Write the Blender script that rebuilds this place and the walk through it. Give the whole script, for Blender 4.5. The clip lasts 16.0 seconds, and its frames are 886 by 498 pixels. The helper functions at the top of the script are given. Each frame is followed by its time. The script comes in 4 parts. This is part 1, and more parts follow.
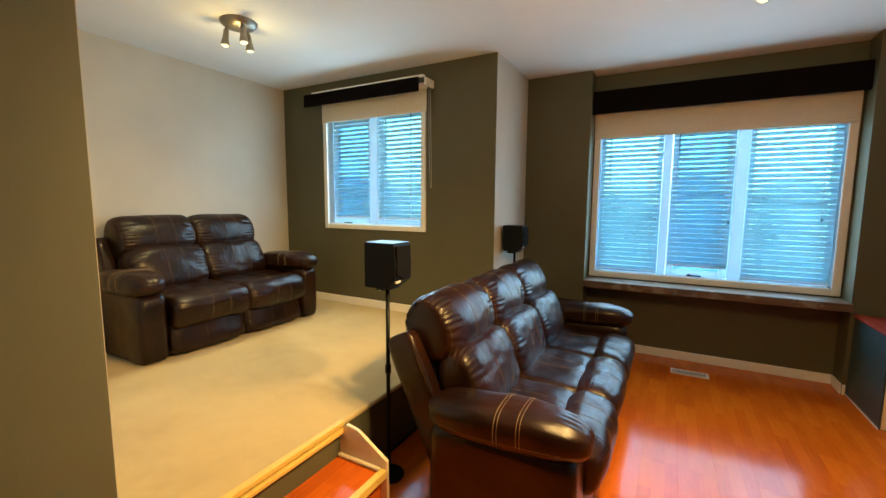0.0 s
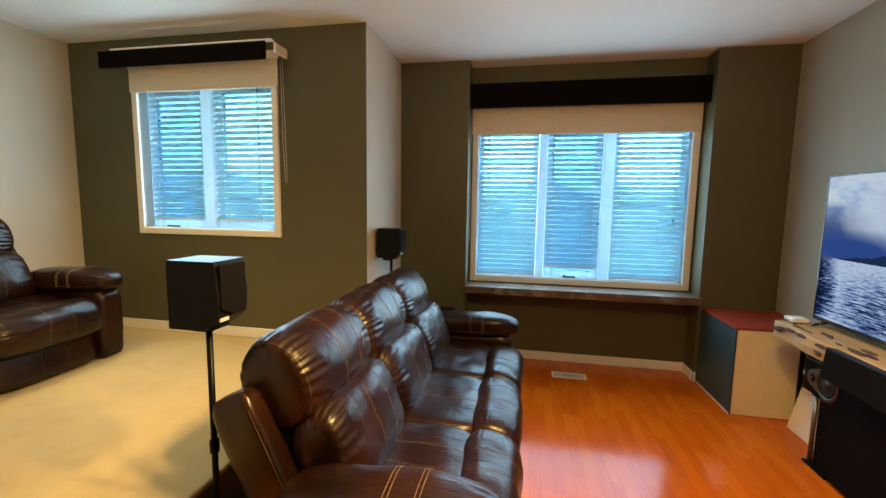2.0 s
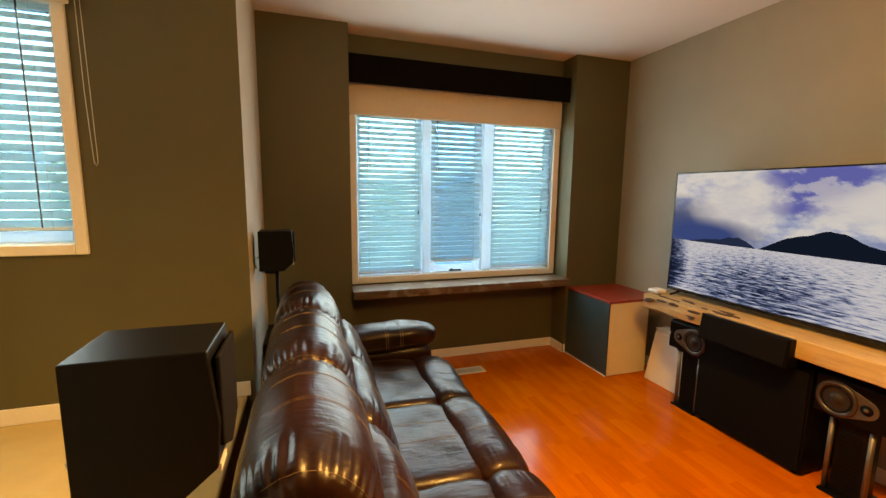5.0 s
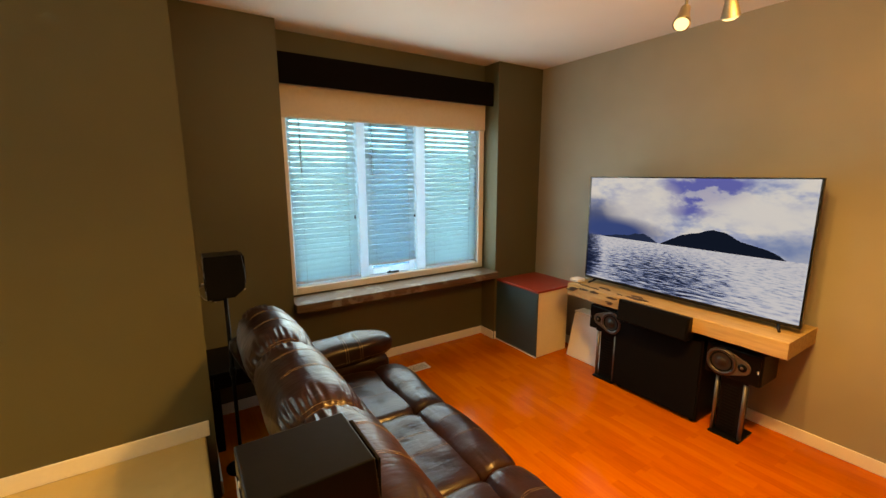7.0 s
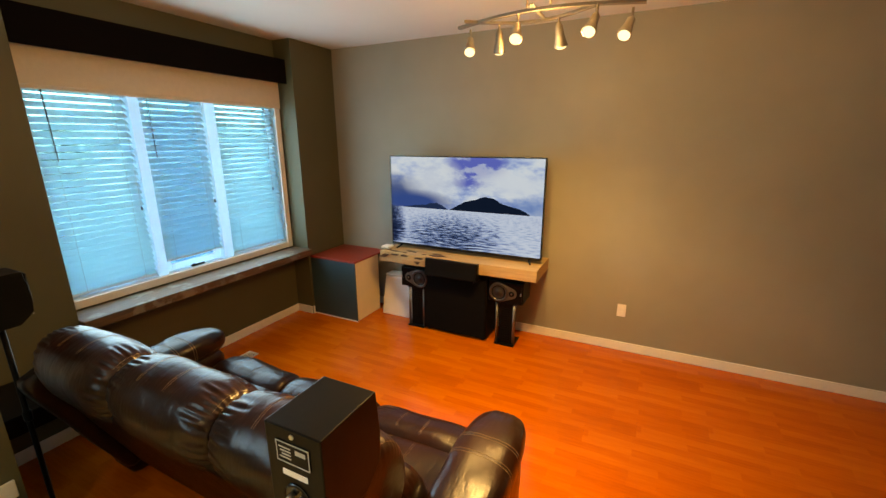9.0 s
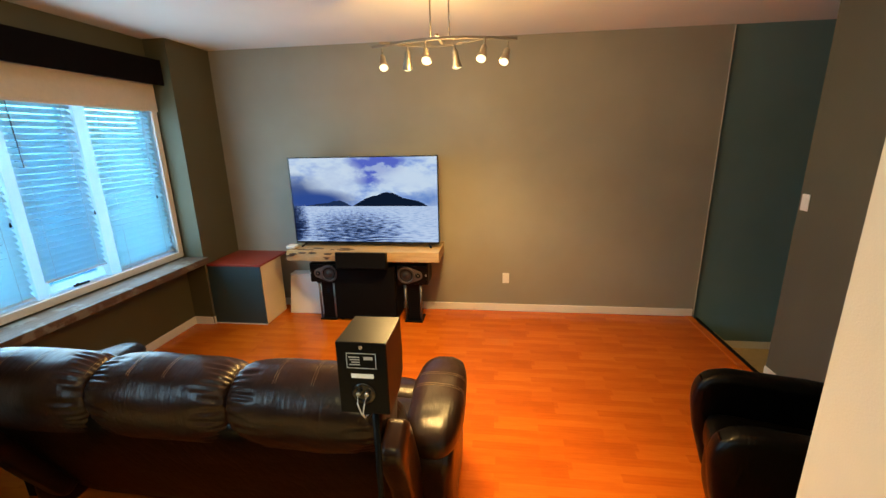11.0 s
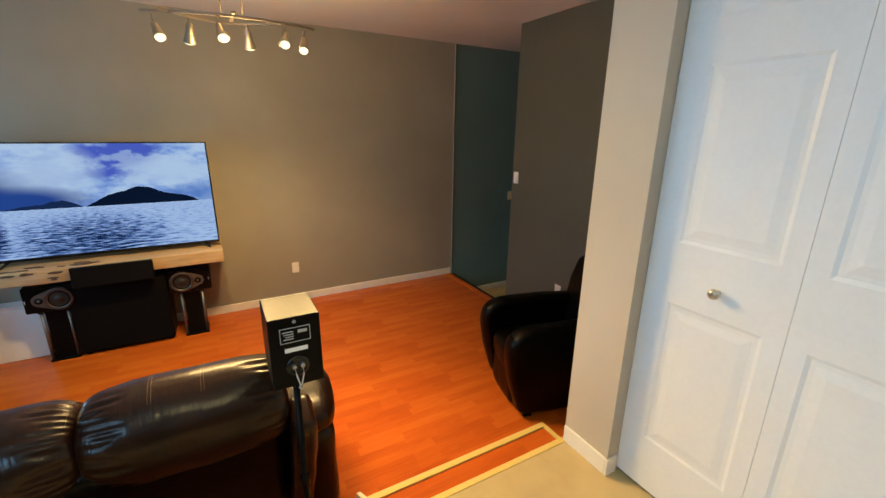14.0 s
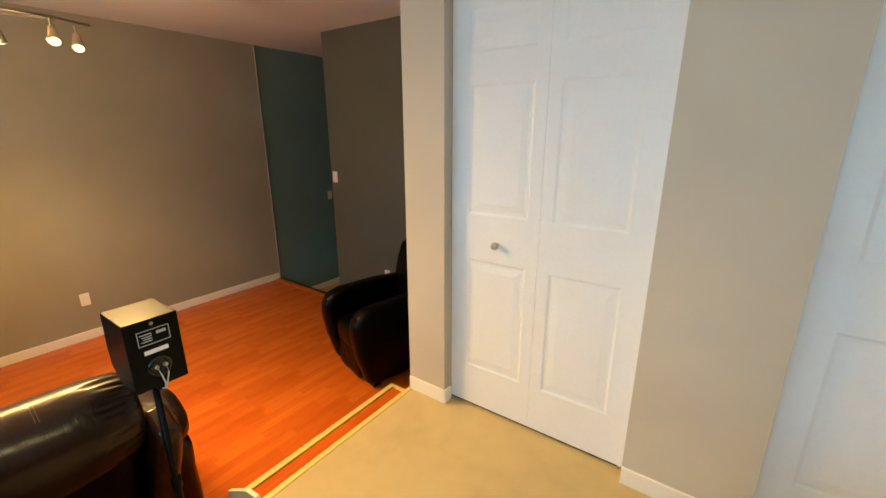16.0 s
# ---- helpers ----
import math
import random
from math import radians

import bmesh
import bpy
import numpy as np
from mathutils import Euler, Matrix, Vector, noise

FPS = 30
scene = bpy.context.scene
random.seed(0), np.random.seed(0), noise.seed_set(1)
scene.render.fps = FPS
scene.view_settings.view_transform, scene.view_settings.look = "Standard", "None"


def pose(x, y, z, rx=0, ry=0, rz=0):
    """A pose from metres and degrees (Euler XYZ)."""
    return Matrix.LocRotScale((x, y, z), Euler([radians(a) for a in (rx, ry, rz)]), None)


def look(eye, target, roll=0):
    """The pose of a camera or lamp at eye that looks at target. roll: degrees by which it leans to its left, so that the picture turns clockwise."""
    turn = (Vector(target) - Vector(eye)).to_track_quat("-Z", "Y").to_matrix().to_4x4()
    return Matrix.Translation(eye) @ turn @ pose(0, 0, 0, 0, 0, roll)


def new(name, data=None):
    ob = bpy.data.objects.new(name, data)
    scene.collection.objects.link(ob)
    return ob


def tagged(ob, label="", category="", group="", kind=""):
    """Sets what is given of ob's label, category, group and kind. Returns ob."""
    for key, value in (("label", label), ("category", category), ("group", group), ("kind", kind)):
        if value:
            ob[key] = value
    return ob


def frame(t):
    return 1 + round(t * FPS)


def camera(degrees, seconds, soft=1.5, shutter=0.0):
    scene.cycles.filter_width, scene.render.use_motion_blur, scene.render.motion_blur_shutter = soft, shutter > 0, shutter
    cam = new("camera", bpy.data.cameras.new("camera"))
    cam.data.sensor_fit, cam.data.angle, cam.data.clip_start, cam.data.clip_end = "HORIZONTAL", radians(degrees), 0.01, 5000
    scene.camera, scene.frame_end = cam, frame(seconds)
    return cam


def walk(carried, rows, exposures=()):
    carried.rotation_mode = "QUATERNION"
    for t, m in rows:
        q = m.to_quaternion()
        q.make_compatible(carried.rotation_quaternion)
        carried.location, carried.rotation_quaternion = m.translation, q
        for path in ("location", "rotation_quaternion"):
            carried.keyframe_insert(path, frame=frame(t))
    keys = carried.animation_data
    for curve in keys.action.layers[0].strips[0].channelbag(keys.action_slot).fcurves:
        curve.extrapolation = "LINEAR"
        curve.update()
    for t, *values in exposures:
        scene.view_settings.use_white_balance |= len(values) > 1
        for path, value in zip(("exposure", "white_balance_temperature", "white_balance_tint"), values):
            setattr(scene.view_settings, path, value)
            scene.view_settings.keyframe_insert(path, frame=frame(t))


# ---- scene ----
cam = camera(94.4, 16.0)
PATH = [
    (0, (0.12, 0.376, 1.517), (-0.832, 2.121, 1.298), 0.4),
    (0.5, (0.063, 0.465, 1.489), (-0.85, 2.231, 1.278), 0.8),
    (1, (0.063, 0.598, 1.519), (-0.778, 2.4, 1.305), 1.4),
    (1.5, (0.033, 0.759, 1.515), (-0.598, 2.645, 1.302), 1.5),
    (2, (-0.086, 0.884, 1.517), (-0.461, 2.837, 1.302), 0.9),
    (2.5, (-0.209, 0.975, 1.527), (-0.368, 2.953, 1.28), 0.3),
    (3, (-0.329, 1.109, 1.519), (-0.291, 3.087, 1.227), 0.1),
    (3.5, (-0.439, 1.224, 1.511), (-0.221, 3.189, 1.207), 0.9),
    (4, (-0.575, 1.289, 1.523), (-0.182, 3.229, 1.239), 1.3),
    (4.2, (-0.653, 1.304, 1.533), (-0.191, 3.23, 1.255), 1.1),
    (6.5, (-1.227, 1.497, 1.669), (-0.363, 3.273, 1.356), 0.3),
    (7, (-1.304, 1.51, 1.755), (-0.232, 3.16, 1.396), -0.1),
    (7.5, (-1.455, 1.556, 1.806), (-0.134, 2.999, 1.39), 0.1),
    (8, (-1.501, 1.551, 1.867), (0.013, 2.767, 1.387), 0.1),
    (8.5, (-1.586, 1.533, 1.856), (0.063, 2.551, 1.362), -0.5),
    (9, (-1.76, 1.543, 1.879), (-0.024, 2.393, 1.365), -0.2),
    (9.5, (-1.916, 1.637, 1.9), (-0.087, 2.253, 1.376), -0.4),
    (11.8, (-2.43, 1.806, 1.877), (-0.502, 1.846, 1.345), -0.4),
    (12, (-2.448, 1.842, 1.883), (-0.522, 1.8, 1.344), 0.0),
    (12.5, (-2.505, 1.96, 1.893), (-0.601, 1.682, 1.347), 0.2),
    (13, (-2.54, 2.07, 1.878), (-0.688, 1.558, 1.324), 0.9),
    (13.5, (-2.499, 2.162, 1.859), (-0.721, 1.44, 1.297), 1.0),
    (14, (-2.474, 2.292, 1.87), (-0.802, 1.35, 1.307), 0.8),
    (14.5, (-2.504, 2.431, 1.883), (-0.972, 1.276, 1.318), 0.1),
    (15, (-2.549, 2.517, 1.877), (-1.176, 1.175, 1.317), -0.3),
    (15.5, (-2.614, 2.518, 1.882), (-1.395, 1.035, 1.322), -0.2),
    (16, (-2.698, 2.554, 1.884), (-1.585, 0.988, 1.327), -0.1),
]
walk(cam, [(t, look(eye, target, roll)) for t, eye, target, roll in PATH], [(0, 4.1, 5900, 5), (2, 4.15, 6200, 6), (3, 4.17, 7300, 11), (4, 4.15, 8800, 15), (6.3, 4.22, 9300, 18), (7, 4.15, 9000, 16), (8.5, 4.17, 7500, 12), (9.5, 4.3, 6900, 7), (12, 4.36, 5500, 6), (13, 4.14, 5300, 6), (14, 4.02, 5300, 6), (15, 3.96, 5600, 8), (16, 4.1, 5800, 9)])

# ---- world and lights ----
P = 0.395       # height of the carpeted platform
C = 2.82        # ceiling

world = bpy.data.worlds.new("sky")
scene.world = world
world.use_nodes = True
wn = world.node_tree
sky = wn.nodes.new("ShaderNodeTexSky")
sky.sky_type = 'NISHITA'
sky.sun_disc = False
sky.sun_elevation = radians(38)
sky.sun_rotation = radians(200)
sky.air_density, sky.dust_density, sky.ozone_density = 1.0, 3.0, 1.5
wn.links.new(sky.outputs[0], wn.nodes["Background"].inputs[0])
wn.nodes["Background"].inputs[1].default_value = 0.18

sun = new("sun", bpy.data.lights.new("sun", 'SUN'))
sun.data.energy, sun.data.angle, sun.data.color = 0.8, radians(15), (1.0, 0.93, 0.85)
sun.matrix_world = look((0, 0, 20), (0.34, 0.94, 19.22))

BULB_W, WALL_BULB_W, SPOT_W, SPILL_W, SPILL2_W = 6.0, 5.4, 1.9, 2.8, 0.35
WARM = (1.0, 0.57, 0.17)
SOFTWARM = (1.0, 0.72, 0.27)


def lamp(name, eye, target, watts, cone=112, size=0.03, colour=WARM):
    ob = new(name, bpy.data.lights.new(name, 'SPOT'))
    ob.data.energy, ob.data.color = watts, colour
    ob.data.spot_size, ob.data.spot_blend, ob.data.shadow_soft_size = radians(cone), 1.0, size
    ob.matrix_world = look(eye, target)
    return ob


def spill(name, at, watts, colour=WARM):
    """Added unseen point lamp for light leaking backwards and sideways from dichroic reflector bulbs."""
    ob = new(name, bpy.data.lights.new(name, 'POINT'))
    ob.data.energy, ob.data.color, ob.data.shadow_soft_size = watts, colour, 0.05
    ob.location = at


# daylight standing in the two window openings
for name, at, wide, high, watts in (("sky_light", (0.41, 4.952, 1.51), 1.82, 1.32, 1.5), ("small_sky_light", (-2.63, 3.85, 1.84), 1.14, 1.06, 1.1)):
    day = new(name, bpy.data.lights.new(name, 'AREA'))
    day.data.shape, day.data.size, day.data.size_y = 'RECTANGLE', wide, high
    day.data.energy, day.data.color = watts, (0.66, 0.90, 1.0)
    day.matrix_world = look(at, (at[0], at[1] - 1.0, at[2]))


# ---- materials ----
def mat(name):
    m = bpy.data.materials.new(name)
    m.use_nodes = True
    return m, m.node_tree, m.node_tree.nodes["Principled BSDF"]


def node(t, kind, **values):
    n = t.nodes.new(kind)
    for k, v in values.items():
        n.inputs[k.replace("_", " ")].default_value = v
    return n


def coords(t, scale=(1, 1, 1), rot=(0, 0, 0)):
    g = t.nodes.new("ShaderNodeTexCoord")
    mp = t.nodes.new("ShaderNodeMapping")
    mp.inputs["Scale"].default_value = scale
    mp.inputs["Rotation"].default_value = rot
    t.links.new(g.outputs["Object"], mp.inputs["Vector"])
    return mp.outputs["Vector"]


def noise_tex(t, vec, scale, detail=4, rough=0.55):
    n = node(t, "ShaderNodeTexNoise", Scale=scale, Detail=detail, Roughness=rough)
    t.links.new(vec, n.inputs["Vector"])
    return n.outputs["Fac"]


def ramp(t, fac, stops):
    r = t.nodes.new("ShaderNodeValToRGB")
    el = r.color_ramp.elements
    while len(el) < len(stops):
        el.new(0.5)
    for e, (pos, col) in zip(el, stops):
        e.position, e.color = pos, (*col, 1)
    t.links.new(fac, r.inputs["Fac"])
    return r.outputs["Color"]


def mixc(t, fac, a, b, mode='MIX'):
    n = t.nodes.new("ShaderNodeMix")
    n.data_type, n.blend_type = 'RGBA', mode
    for sock, v in ((n.inputs["Factor"], fac), (n.inputs["A"], a), (n.inputs["B"], b)):
        if hasattr(v, "is_linked"):
            t.links.new(v, sock)
        elif isinstance(v, (int, float)):
            sock.default_value = v
        else:
            sock.default_value = (*v, 1)
    return n.outputs["Result"]


def math_node(t, op, a, b=0.0):
    n = t.nodes.new("ShaderNodeMath")
    n.operation = op
    for i, v in enumerate((a, b)):
        if hasattr(v, "is_linked"):
            t.links.new(v, n.inputs[i])
        else:
            n.inputs[i].default_value = v
    return n.outputs[0]


def bump(t, bsdf, height, strength, distance):
    b = node(t, "ShaderNodeBump", Strength=strength, Distance=distance)
    t.links.new(height, b.inputs["Height"])
    t.links.new(b.outputs["Normal"], bsdf.inputs["Normal"])


def paint(name, col, rough=0.6, var=0.085, relief=0.25):
    """Rolled wall paint: faint orange-peel relief and slow tonal drift."""
    m, t, b = mat(name)
    v = coords(t)
    slow = noise_tex(t, v, 1.3, 3)
    fine = noise_tex(t, v, 220, 2)
    lo = tuple(c * (1 - var) for c in col)
    hi = tuple(min(1, c * (1 + var)) for c in col)
    t.links.new(ramp(t, slow, [(0.3, lo), (0.7, hi)]), b.inputs["Base Color"])
    b.inputs["Roughness"].default_value = rough
    bump(t, b, fine, relief, 0.002)
    return m


def plain(name, col, rough=0.5, metal=0.0, grain=60, var=0.12, relief=0.05):
    m, t, b = mat(name)
    v = coords(t)
    n1 = noise_tex(t, v, grain, 3)
    n2 = noise_tex(t, v, grain * 0.08, 2)
    f = math_node(t, 'ADD', math_node(t, 'MULTIPLY', n1, 0.5), math_node(t, 'MULTIPLY', n2, 0.5))
    t.links.new(ramp(t, f, [(0.3, tuple(c * (1 - var) for c in col)), (0.7, tuple(min(1, c * (1 + var)) for c in col))]), b.inputs["Base Color"])
    rr = math_node(t, 'MULTIPLY_ADD', n2, 0.12)
    rr.node.inputs[2].default_value = max(0.02, rough - 0.06)
    t.links.new(rr, b.inputs["Roughness"])
    b.inputs["Metallic"].default_value = metal
    bump(t, b, n1, relief, 0.002)
    return m


def leather(name, dark, light, rough=0.3, coat=0.35):
    """Glossy upholstery leather: mottled dye, pebbled skin, soft folds and sharp short creases."""
    m, t, b = mat(name)
    v = coords(t)
    mott = noise_tex(t, v, 4.0, 3, 0.5)
    fine = noise_tex(t, v, 38, 3)
    t.links.new(ramp(t, math_node(t, 'ADD', math_node(t, 'MULTIPLY', mott, 0.85), math_node(t, 'MULTIPLY', fine, 0.15)),
                     [(0.32, dark), (0.72, light)]), b.inputs["Base Color"])
    rr = math_node(t, 'MULTIPLY_ADD', fine, 0.16)
    rr.node.inputs[2].default_value = rough - 0.08
    t.links.new(rr, b.inputs["Roughness"])
    vor = node(t, "ShaderNodeTexVoronoi", Scale=240.0)
    t.links.new(v, vor.inputs["Vector"])

    def creases(scale3, size, lo, hi):
        n = noise_tex(t, coords(t, scale3), size, 3, 0.5)
        r = math_node(t, 'ABSOLUTE', math_node(t, 'SUBTRACT', n, 0.5))
        return ramp(t, r, [(lo, (0, 0, 0)), (hi, (1, 1, 1))])
    fold = noise_tex(t, coords(t, (1.0, 1.3, 1.0)), 7, 2, 0.4)
    h = math_node(t, 'ADD', math_node(t, 'MULTIPLY', vor.outputs["Distance"], 0.012), math_node(t, 'MULTIPLY', fold, 0.42))
    h = math_node(t, 'ADD', h, math_node(t, 'MULTIPLY', creases((1.1, 2.6, 1.1), 5, 0.0, 0.10), 0.15))
    h = math_node(t, 'ADD', h, math_node(t, 'MULTIPLY', creases((2.4, 1.0, 2.4), 7, 0.0, 0.08), 0.05))
    h = math_node(t, 'ADD', h, math_node(t, 'MULTIPLY', creases((0.8, 6.0, 0.8), 5, 0.0, 0.12), 0.09))
    bump(t, b, h, 0.26, 0.016)
    t.links.new(b.inputs["Normal"].links[0].from_socket, b.inputs["Coat Normal"])
    b.inputs["Specular IOR Level"].default_value = 0.16
    b.inputs["Coat Weight"].default_value = coat
    b.inputs["Coat Roughness"].default_value = 0.23
    return m


def glow(name, col, strength):
    m, t, b = mat(name)
    e = node(t, "ShaderNodeEmission", Strength=strength)
    e.inputs["Color"].default_value = (*col, 1)
    t.links.new(e.outputs[0], t.nodes["Material Output"].inputs["Surface"])
    return m


M_OLIVE = paint("olive_wall_paint", (0.088, 0.081, 0.041))
M_TAUPE = paint("taupe_wall_paint", (0.302, 0.286, 0.234))
M_BEIGE = paint("beige_wall_paint", (0.515, 0.468, 0.385))
M_OLIVEGREY = paint("olive_grey_closet_side_and_riser", (0.096, 0.100, 0.062))
M_TEAL = paint("teal_wall_paint", (0.125, 0.200, 0.200))
M_CHAR = paint("charcoal_wall_paint", (0.092, 0.092, 0.067))
M_CEIL = paint("ceiling_paint", (0.78, 0.77, 0.75), 0.8, 0.03, 0.5)
M_TRIM = plain("white_trim_paint", (0.78, 0.76, 0.70), 0.4, var=0.04)
M_DOOR = plain("white_door_paint", (0.77, 0.80, 0.83), 0.38, var=0.03)
# white vinyl with the cool tint of daylight put into its base colour
M_PVC = plain("daylight_tinted_vinyl", (0.72, 0.84, 0.88), 0.35, var=0.03)
M_CREAM = plain("cream_paint", (0.72, 0.64, 0.46), 0.45, var=0.06)
M_GOLD = plain("brass_trim", (0.68, 0.50, 0.13), 0.45, 0.0, var=0.1)
M_LEATHER = leather("brown_leather", (0.0050, 0.0014, 0.0005), (0.024, 0.0070, 0.0024), 0.40, 0.40)
# black of the armchair; on the sofa backs it is shade put into colour
M_BLACK_AND_SHADED_LEATHER = leather("black_and_shaded_leather", (0.0006, 0.0005, 0.0005), (0.0020, 0.0015, 0.0013), 0.34)
M_THREAD = plain("tan_thread", (0.20, 0.14, 0.08), 0.7, grain=400)
M_SCUFF = plain("scuffed_leather", (0.55, 0.50, 0.44), 0.7, grain=300)
M_BLACK = plain("black_vinyl_wrap", (0.004, 0.004, 0.004), 0.34, var=0.2)
M_GRILLE = plain("black_grille_cloth", (0.005, 0.0045, 0.0045), 0.8, grain=500, relief=0.4)
M_GLOSSB = plain("black_plastic", (0.004, 0.004, 0.0045), 0.22)
M_STEEL = plain("brushed_steel", (0.55, 0.54, 0.51), 0.32, 1.0, grain=90)
M_POLE = plain("grey_steel_pole", (0.10, 0.095, 0.09), 0.42, 0.9)
M_STANDPOLE = plain("satin_steel_pole", (0.20, 0.18, 0.155), 0.5, 0.9)
M_NICKEL = plain("satin_nickel", (0.30, 0.27, 0.23), 0.42, 1.0, grain=90)
M_BRONZE = plain("bronzed_ring", (0.11, 0.092, 0.078), 0.5, 0.6)
M_CONE = plain("speaker_cone", (0.012, 0.010, 0.009), 0.5)
M_WHITE = plain("white_plastic", (0.80, 0.79, 0.75), 0.4, var=0.03)
M_IVORY = plain("ivory_plastic", (0.74, 0.62, 0.36), 0.4, var=0.03)
M_RED = plain("red_laminate", (0.26, 0.030, 0.016), 0.38, var=0.15)
M_TEALP = plain("dark_teal_panel", (0.030, 0.062, 0.074), 0.4, var=0.12)
M_FABRIC = plain("cream_shade_fabric", (0.62, 0.56, 0.46), 0.85, grain=450, relief=0.3, var=0.06)
M_BLACKFAB = plain("black_valance_fabric", (0.005, 0.0035, 0.0035), 0.85, grain=400, relief=0.4)
M_WIRE = plain("grey_wire", (0.6, 0.6, 0.58), 0.5)
M_LABEL = plain("grey_label", (0.45, 0.45, 0.44), 0.5)
M_BLACKLAQ = plain("black_lacquer", (0.004, 0.0035, 0.0035), 0.3)
M_BLACK_AND_SHADED_LEATHER.node_tree.nodes["Principled BSDF"].inputs["Coat Weight"].default_value = 0.08
for dark in (M_BLACK, M_BLACK_AND_SHADED_LEATHER, M_BLACKLAQ):
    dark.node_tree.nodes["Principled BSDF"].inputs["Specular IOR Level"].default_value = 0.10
for cloth in (M_GRILLE, M_BLACKFAB, M_FABRIC):
    cloth.node_tree.nodes["Principled BSDF"].inputs["Specular IOR Level"].default_value = 0.05
M_BULB = glow("lit_bulb", (1.0, 0.76, 0.34), 0.14)


def wood_floor():
    m, t, b = mat("orange_laminate")
    v = coords(t)
    info = t.nodes.new("ShaderNodeObjectInfo")
    brick = t.nodes.new("ShaderNodeTexBrick")
    brick.offset, brick.squash = 0.37, 1.0
    for k, val in (("Scale", 1.0), ("Mortar Size", 0.0), ("Brick Width", 0.42), ("Row Height", 0.064), ("Bias", 0.0)):
        brick.inputs[k].default_value = val
    brick.inputs["Color1"].default_value, brick.inputs["Color2"].default_value = (0, 0, 0, 1), (1, 1, 1, 1)
    brick.inputs["Mortar"].default_value = (0.25, 0.25, 0.25, 1)
    t.links.new(coords(t, (1, 1, 1), (0, 0, radians(90))), brick.inputs["Vector"])
    sep = t.nodes.new("ShaderNodeSeparateColor")
    t.links.new(brick.outputs["Color"], sep.inputs[0])
    grain = noise_tex(t, coords(t, (26, 1.6, 1)), 3.0, 6, 0.65)
    cloud = noise_tex(t, coords(t, (3.2, 0.9, 1)), 1.6, 4)
    f = math_node(t, 'ADD', math_node(t, 'MULTIPLY', sep.outputs[0], 0.18), math_node(t, 'MULTIPLY', grain, 0.38))
    f = math_node(t, 'ADD', f, math_node(t, 'MULTIPLY', cloud, 0.44))
    f = math_node(t, 'ADD', f, math_node(t, 'MULTIPLY', info.outputs["Random"], 0.08))
    col = ramp(t, f, [(0.24, (0.32, 0.056, 0.002)), (0.50, (0.50, 0.105, 0.003)), (0.80, (0.62, 0.160, 0.007))])
    t.links.new(col, b.inputs["Base Color"])
    rr = math_node(t, 'MULTIPLY_ADD', grain, 0.12)
    rr.node.inputs[2].default_value = 0.08
    t.links.new(rr, b.inputs["Roughness"])
    b.inputs["Specular IOR Level"].default_value = 0.3
    bump(t, b, grain, 0.05, 0.002)
    return m


def rough_wood(name, lo, hi, along, bare=None):
    """Sawn timber with grain along one axis and worn pale patches."""
    m, t, b = mat(name)
    sc = [16, 16, 16]
    sc[along] = 1.1
    g = noise_tex(t, coords(t, sc), 2.4, 7, 0.7)
    patch = noise_tex(t, coords(t), 5.0, 5, 0.6)
    col = ramp(t, g, [(0.3, lo), (0.7, hi)])
    if bare:
        col = mixc(t, ramp(t, patch, [(0.56, (0, 0, 0)), (0.62, (1, 1, 1))]), col, bare)
    t.links.new(col, b.inputs["Base Color"])
    b.inputs["Roughness"].default_value = 0.6
    bump(t, b, g, 0.5, 0.004)
    return m


def carpet():
    m, t, b = mat("beige_carpet")
    v = coords(t)
    slow = noise_tex(t, v, 2.2, 5, 0.62)
    spot = noise_tex(t, v, 11, 4, 0.6)
    fine = noise_tex(t, v, 420, 3, 0.7)
    f = math_node(t, 'ADD', math_node(t, 'MULTIPLY', slow, 0.5), math_node(t, 'MULTIPLY', fine, 0.25))
    f = math_node(t, 'ADD', f, math_node(t, 'MULTIPLY', spot, 0.25))
    t.links.new(ramp(t, f, [(0.34, (0.44, 0.335, 0.145)), (0.5, (0.54, 0.418, 0.185)), (0.66, (0.59, 0.468, 0.22))]), b.inputs["Base Color"])
    b.inputs["Roughness"].default_value = 0.95
    b.inputs["Sheen Weight"].default_value = 0.25
    bump(t, b, math_node(t, 'ADD', fine, math_node(t, 'MULTIPLY', spot, 0.6)), 0.6, 0.006)
    return m


def glass():
    m, t, b = mat("window_glass")
    tr = t.nodes.new("ShaderNodeBsdfTransparent")
    # well below clear glass: this tint dims and cools the daylight behind it
    tr.inputs["Color"].default_value = (0.41, 0.57, 0.615, 1)
    gl = node(t, "ShaderNodeBsdfGlossy", Roughness=0.02)
    lw = node(t, "ShaderNodeLayerWeight", Blend=0.5)
    fr = math_node(t, 'MULTIPLY_ADD', math_node(t, 'POWER', lw.outputs["Facing"], 5.0), 0.8).node
    fr.inputs[2].default_value = 0.04
    mx = t.nodes.new("ShaderNodeMixShader")
    t.links.new(fr.outputs[0], mx.inputs[0])
    t.links.new(tr.outputs[0], mx.inputs[1])
    t.links.new(gl.outputs[0], mx.inputs[2])
    t.links.new(mx.outputs[0], t.nodes["Material Output"].inputs["Surface"])
    return m


